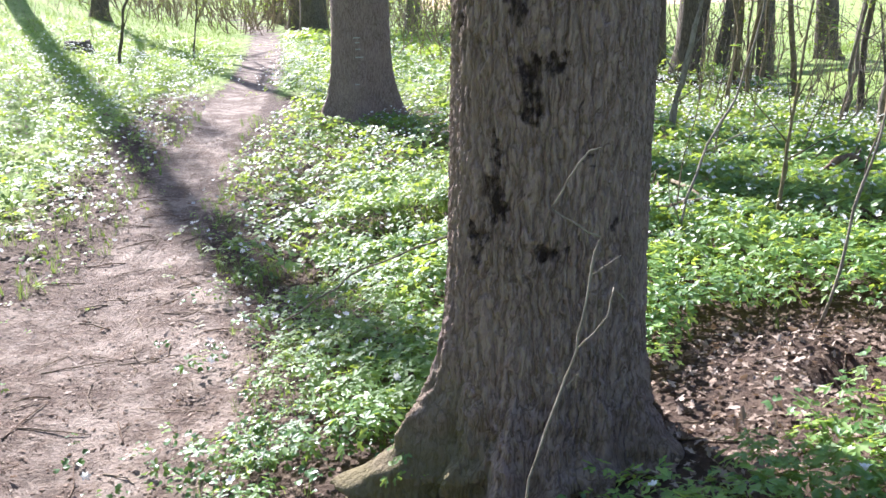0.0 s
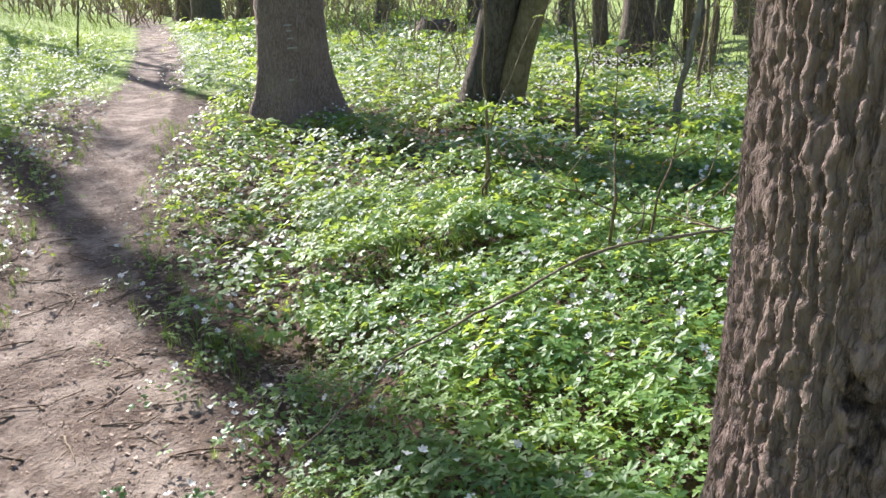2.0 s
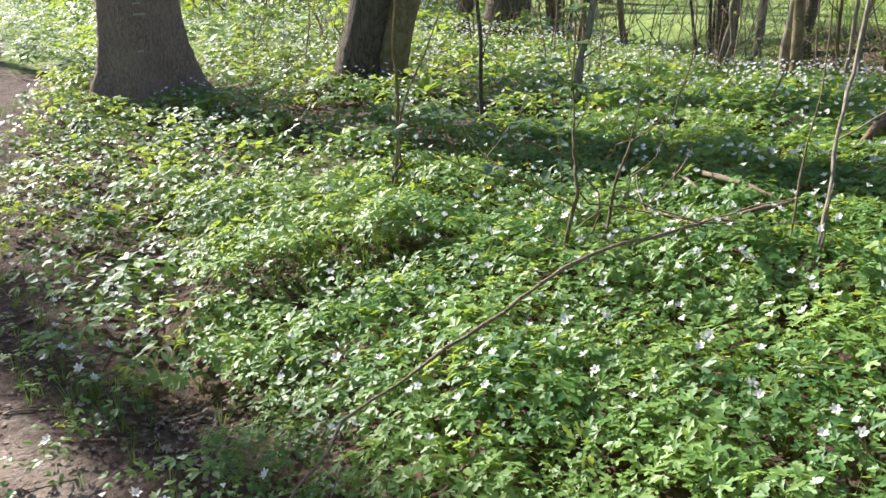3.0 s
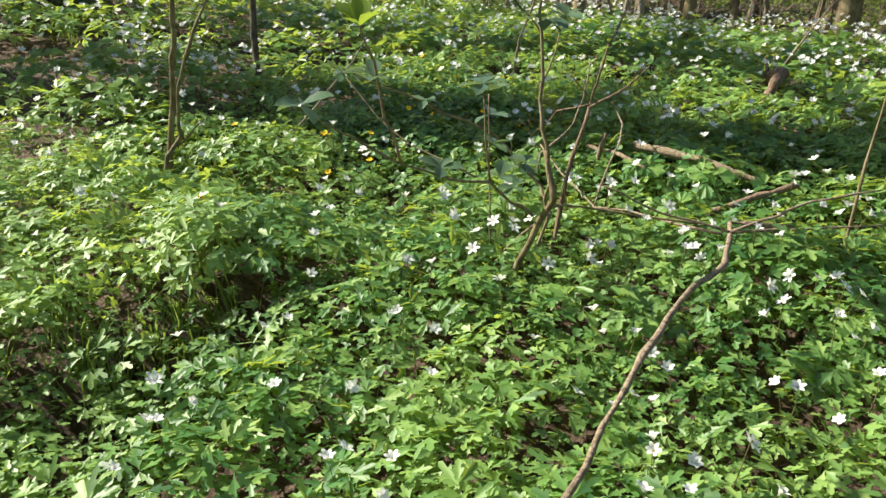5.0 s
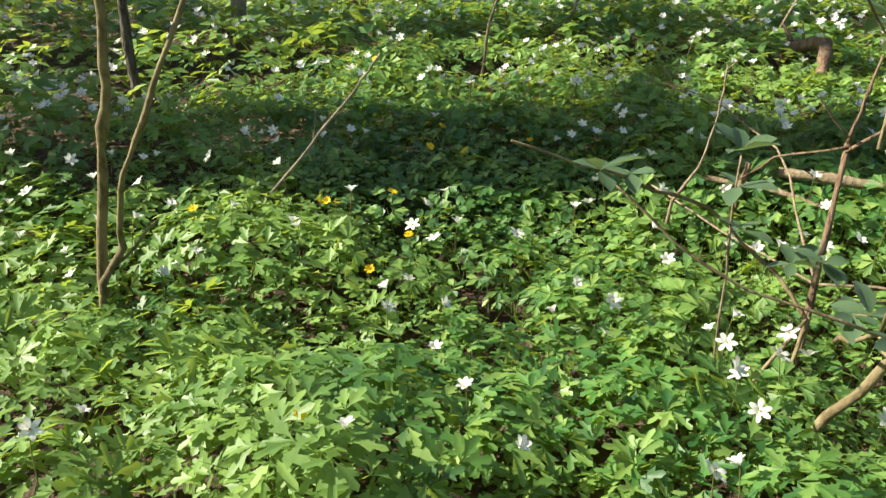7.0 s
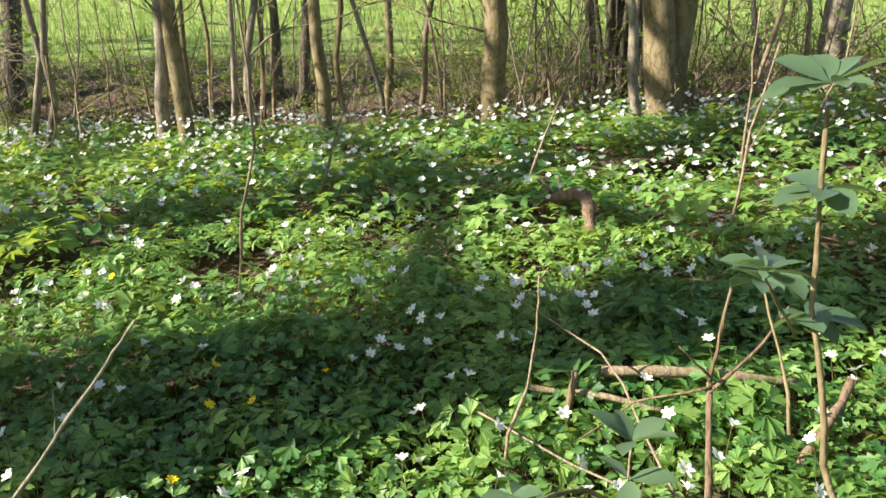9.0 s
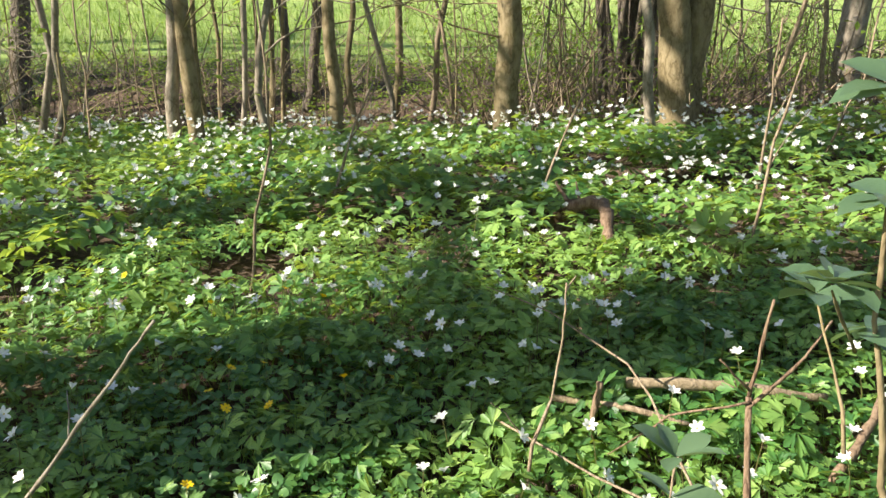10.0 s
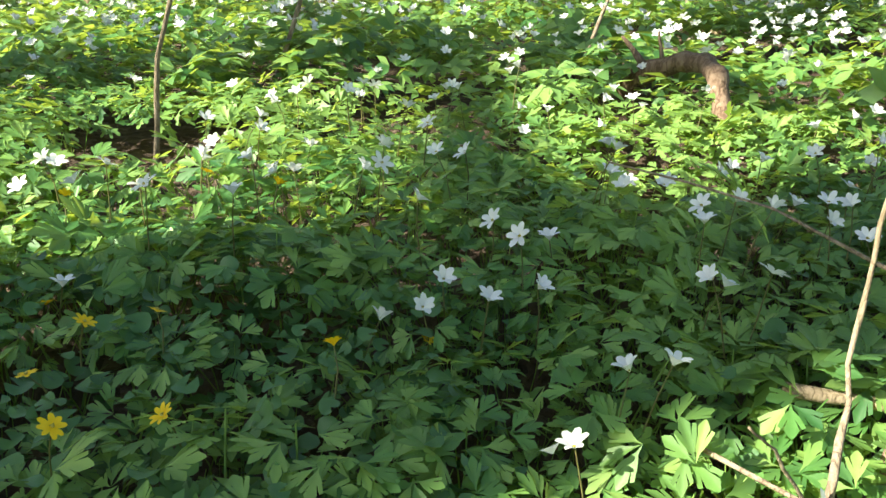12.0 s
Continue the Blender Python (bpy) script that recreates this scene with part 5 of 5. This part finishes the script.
# ---- low growth, litter and twigs ----
def undergrowth():
    # round celandine leaves among the anemones and by the path
    x, y, g = field(-1.6, 2.2, 1.9, 8, 480, lambda x, y: np.where(np.hypot(x - 1.33, y - 6.62) < 0.42, 3.0, np.where((y < 3.2) & (x < 0.0), 0.4, 0.05)) * (1 - bare(x, y) * 0.85) * (np.hypot(x - 0.352, y - 2.712) > 0.5), 91)
    strew("celandine_leaves", round_plant, 1, x, y, soil(x, y) + 0.05 * np.clip((x + 0.5), 0, 1.3), g.uniform(0.8, 1.15, len(x)), M_CELANDINE, "low round glossy celandine leaves", "ground cover", 0.25, 10, 92)
    # grass by the path, in the flower carpet and on the slope
    x, y, g = field(-3.6, 2.6, 1.5, 12, 190, lambda x, y: np.clip(0.10 + 2.0 * (np.hypot(x + 0.15, y - 5.95) < 0.28) + 0.8 * (np.hypot(x + 1.2, y - 5.4) < 0.25) + 0.35 * (waves(x, y, 0.8, 95) > 0.55) + 0.14 * np.exp(-((abs(x - path_mid(y)) - path_half(y) - 0.1) / 0.15) ** 2), 0, 1) * (np.abs(x - path_mid(y)) > path_half(y) - 0.12) * ((y > 3.3) | (x < 0)), 93)
    strew("grass_tufts", grass_tuft, 1, x, y, soil(x, y), g.uniform(0.35, 0.8, len(x)) * np.where(np.hypot(x + 0.15, y - 5.95) < 0.3, 2.0, 1.0), M_GRASS, "thin green grass tufts among the flowers", "grass", 0.2, 10, 94)
    x, y, g = field(-16, -2, 3, 45, 32, lambda x, y: np.clip((path_mid(y) - path_half(y) - 0.2 - x) / 0.6, 0, 1) * np.clip(0.55 + 0.5 * waves(x, y, 2.2, 96), 0, 1), 97)
    strew("grass_slope", grass_tuft, 0, x, y, soil(x, y), g.uniform(0.7, 1.5, len(x)), M_GRASS, "bright spring grass on the slope", "grass", 0.25, 10, 98)
    x, y, g = field(10, 30, -6, 30, 14, lambda x, y: np.clip((x - 10.6) / 2.5, 0, 1) * np.clip(1.6 - x / 25, 0.2, 1), 99)
    strew("meadow_grass", grass_tuft, 0, x, y, soil(x, y), g.uniform(1.2, 2.3, len(x)), M_GRASS, "bright green meadow grass in the sun", "grass", 0.25, 10, 100)
    # low herbs in the ditch
    x, y, g = field(5.4, 12.2, 2.5, 15, 85, lambda x, y: np.clip(0.45 + 0.9 * waves(x, y, 0.9, 101) + 0.3 * (y > 8) - 0.5 * np.exp(-((x - 6.6) / 0.8) ** 2), 0.02, 1), 102)
    strew("ditch_herbs", round_plant, 0, x, y, soil(x, y) - 0.02, g.uniform(1.0, 1.9, len(x)), M_SPRING, "patchy low green herbs in the ditch", "ground cover", 0.25, 8, 103)
    # fallen leaves
    x, y, g = field(-4, 6, 0.8, 11, 420, lambda x, y: np.clip(bare(x, y) * 0.55 + 0.008 + 0.5 * np.exp(-((x - path_mid(y) - path_half(y) - 0.1) / 0.25) ** 2) * (y < 7), 0, 1), 104)
    strew("leaf_litter", dead_leaf, 1, x, y, soil(x, y) + 0.006, g.uniform(0.3, 1.05, len(x)), M_LITTER, "dry brown fallen leaves on the soil", "leaf litter", 0.2, 12, 105)
    x, y, g = field(-3.4, -0.5, 0.9, 8.5, 800, lambda x, y: bare(x, y) * np.clip(0.55 + 0.5 * waves(x, y, 0.7, 110) + 0.35 * (x + 1.5), 0.08, 1), 111)
    strew("leaf_litter", dead_leaf, 1, x, y, soil(x, y) + 0.004, 0.2 + 0.9 * g.uniform(0, 1, len(x)) ** 2, M_LITTER, "trodden scraps of dry leaf on the path", "leaf litter", 0.08, 12, 112)
    x, y, g = field(-8, -2, 3, 16, 90, lambda x, y: np.clip((path_mid(y) - path_half(y) - x) / 0.4, 0, 1) * np.clip(0.6 + 0.6 * waves(x, y, 1.2, 115), 0, 1), 116)
    strew("leaf_litter", dead_leaf, 0, x, y, soil(x, y) + 0.03, g.uniform(1.0, 1.8, len(x)), M_LITTER, "dry leaves caught in the grass of the slope", "leaf litter", 0.3, 12, 117)
    x, y, g = field(0.4, 2.2, 1.6, 3.6, 700, lambda x, y: bare(x, y), 108)
    strew("leaf_litter", dead_leaf, 1, x, y, soil(x, y) + g.uniform(0.004, 0.04, len(x)), g.uniform(0.6, 1.2, len(x)), M_LITTER, "heap of dry leaves and chips by the trunk", "leaf litter", 0.35, 12, 109)
    x, y, g = field(-1.5, -0.5, 4.5, 5.7, 420, lambda x, y: np.clip(1.2 - np.hypot((x + 1.0) / 0.42, (y - 5.1) / 0.45), 0, 1), 118)
    strew("leaf_litter", dead_leaf, 1, x, y, soil(x, y) + g.uniform(0.004, 0.03, len(x)), g.uniform(0.5, 1.1, len(x)), M_LITTER, "dry brown leaves at the edge of the path", "leaf litter", 0.35, 12, 119)
    x, y, g = field(5.3, 11, 1, 15, 40, lambda x, y: 0.9 + 0 * x, 106)
    strew("leaf_litter", dead_leaf, 0, x, y, soil(x, y) + 0.01, g.uniform(0.9, 1.8, len(x)), M_LITTER, "brown leaf litter in the ditch", "leaf litter", 0.3, 12, 107)


undergrowth()


def ground_twigs():
    g = np.random.default_rng(121)
    for k in range(190):
        y = g.uniform(1.2, 8.5)
        x = float(path_mid(y)) + g.normal(0.1, 0.45)
        if k > 165:
            x, y = g.uniform(0.7, 1.8), g.uniform(1.8, 3.2)
            if math.hypot(x - 0.352, y - 2.712) < 0.6:
                continue
        elif k > 150:
            x, y = g.normal(-0.95, 0.16), g.normal(5.15, 0.16)
        L, a = g.uniform(0.08, 0.38), g.uniform(0, 6.283)
        dx, dy = math.cos(a) * L, math.sin(a) * L
        r = g.uniform(0.003, 0.0075)
        p = [gz(x, y, r * 0.6), gz(x + dx * 0.5 + g.normal(0, 0.012), y + dy * 0.5, r + 0.004), gz(x + dx, y + dy, r * 0.6)]
        side = [] if g.uniform() < 0.6 else [([p[1], gz(x + dx * 0.8 + dy * 0.25, y + dy * 0.8 - dx * 0.25, r)], r * 0.6, r * 0.3)]
        thin_wood("twig", "short dead twig lying on the trodden soil", "twig", [(p, r, r * 0.6)] + side, M_TWIG if k % 3 else M_DEADWOOD, group="twigs on the path")
    thin_wood("wood_chip", "flat broken piece of pale wood on the soil", "wood chip", [([gz(-0.52, 2.42, 0.01), gz(-0.42, 2.44, 0.02), gz(-0.34, 2.43, 0.01)], 0.014, 0.010)], M_DEADWOOD)
    thin_wood("twig", "thick dark dead twig at the edge of the path", "twig", [([gz(-1.42, 2.42, 0.012), gz(-1.33, 2.40, 0.015), gz(-1.20, 2.42, 0.01)], 0.012, 0.008), ([gz(-1.42, 2.42, 0.015), gz(-1.46, 2.50, 0.03)], 0.012, 0.006)], M_BARK_FAR)


ground_twigs()
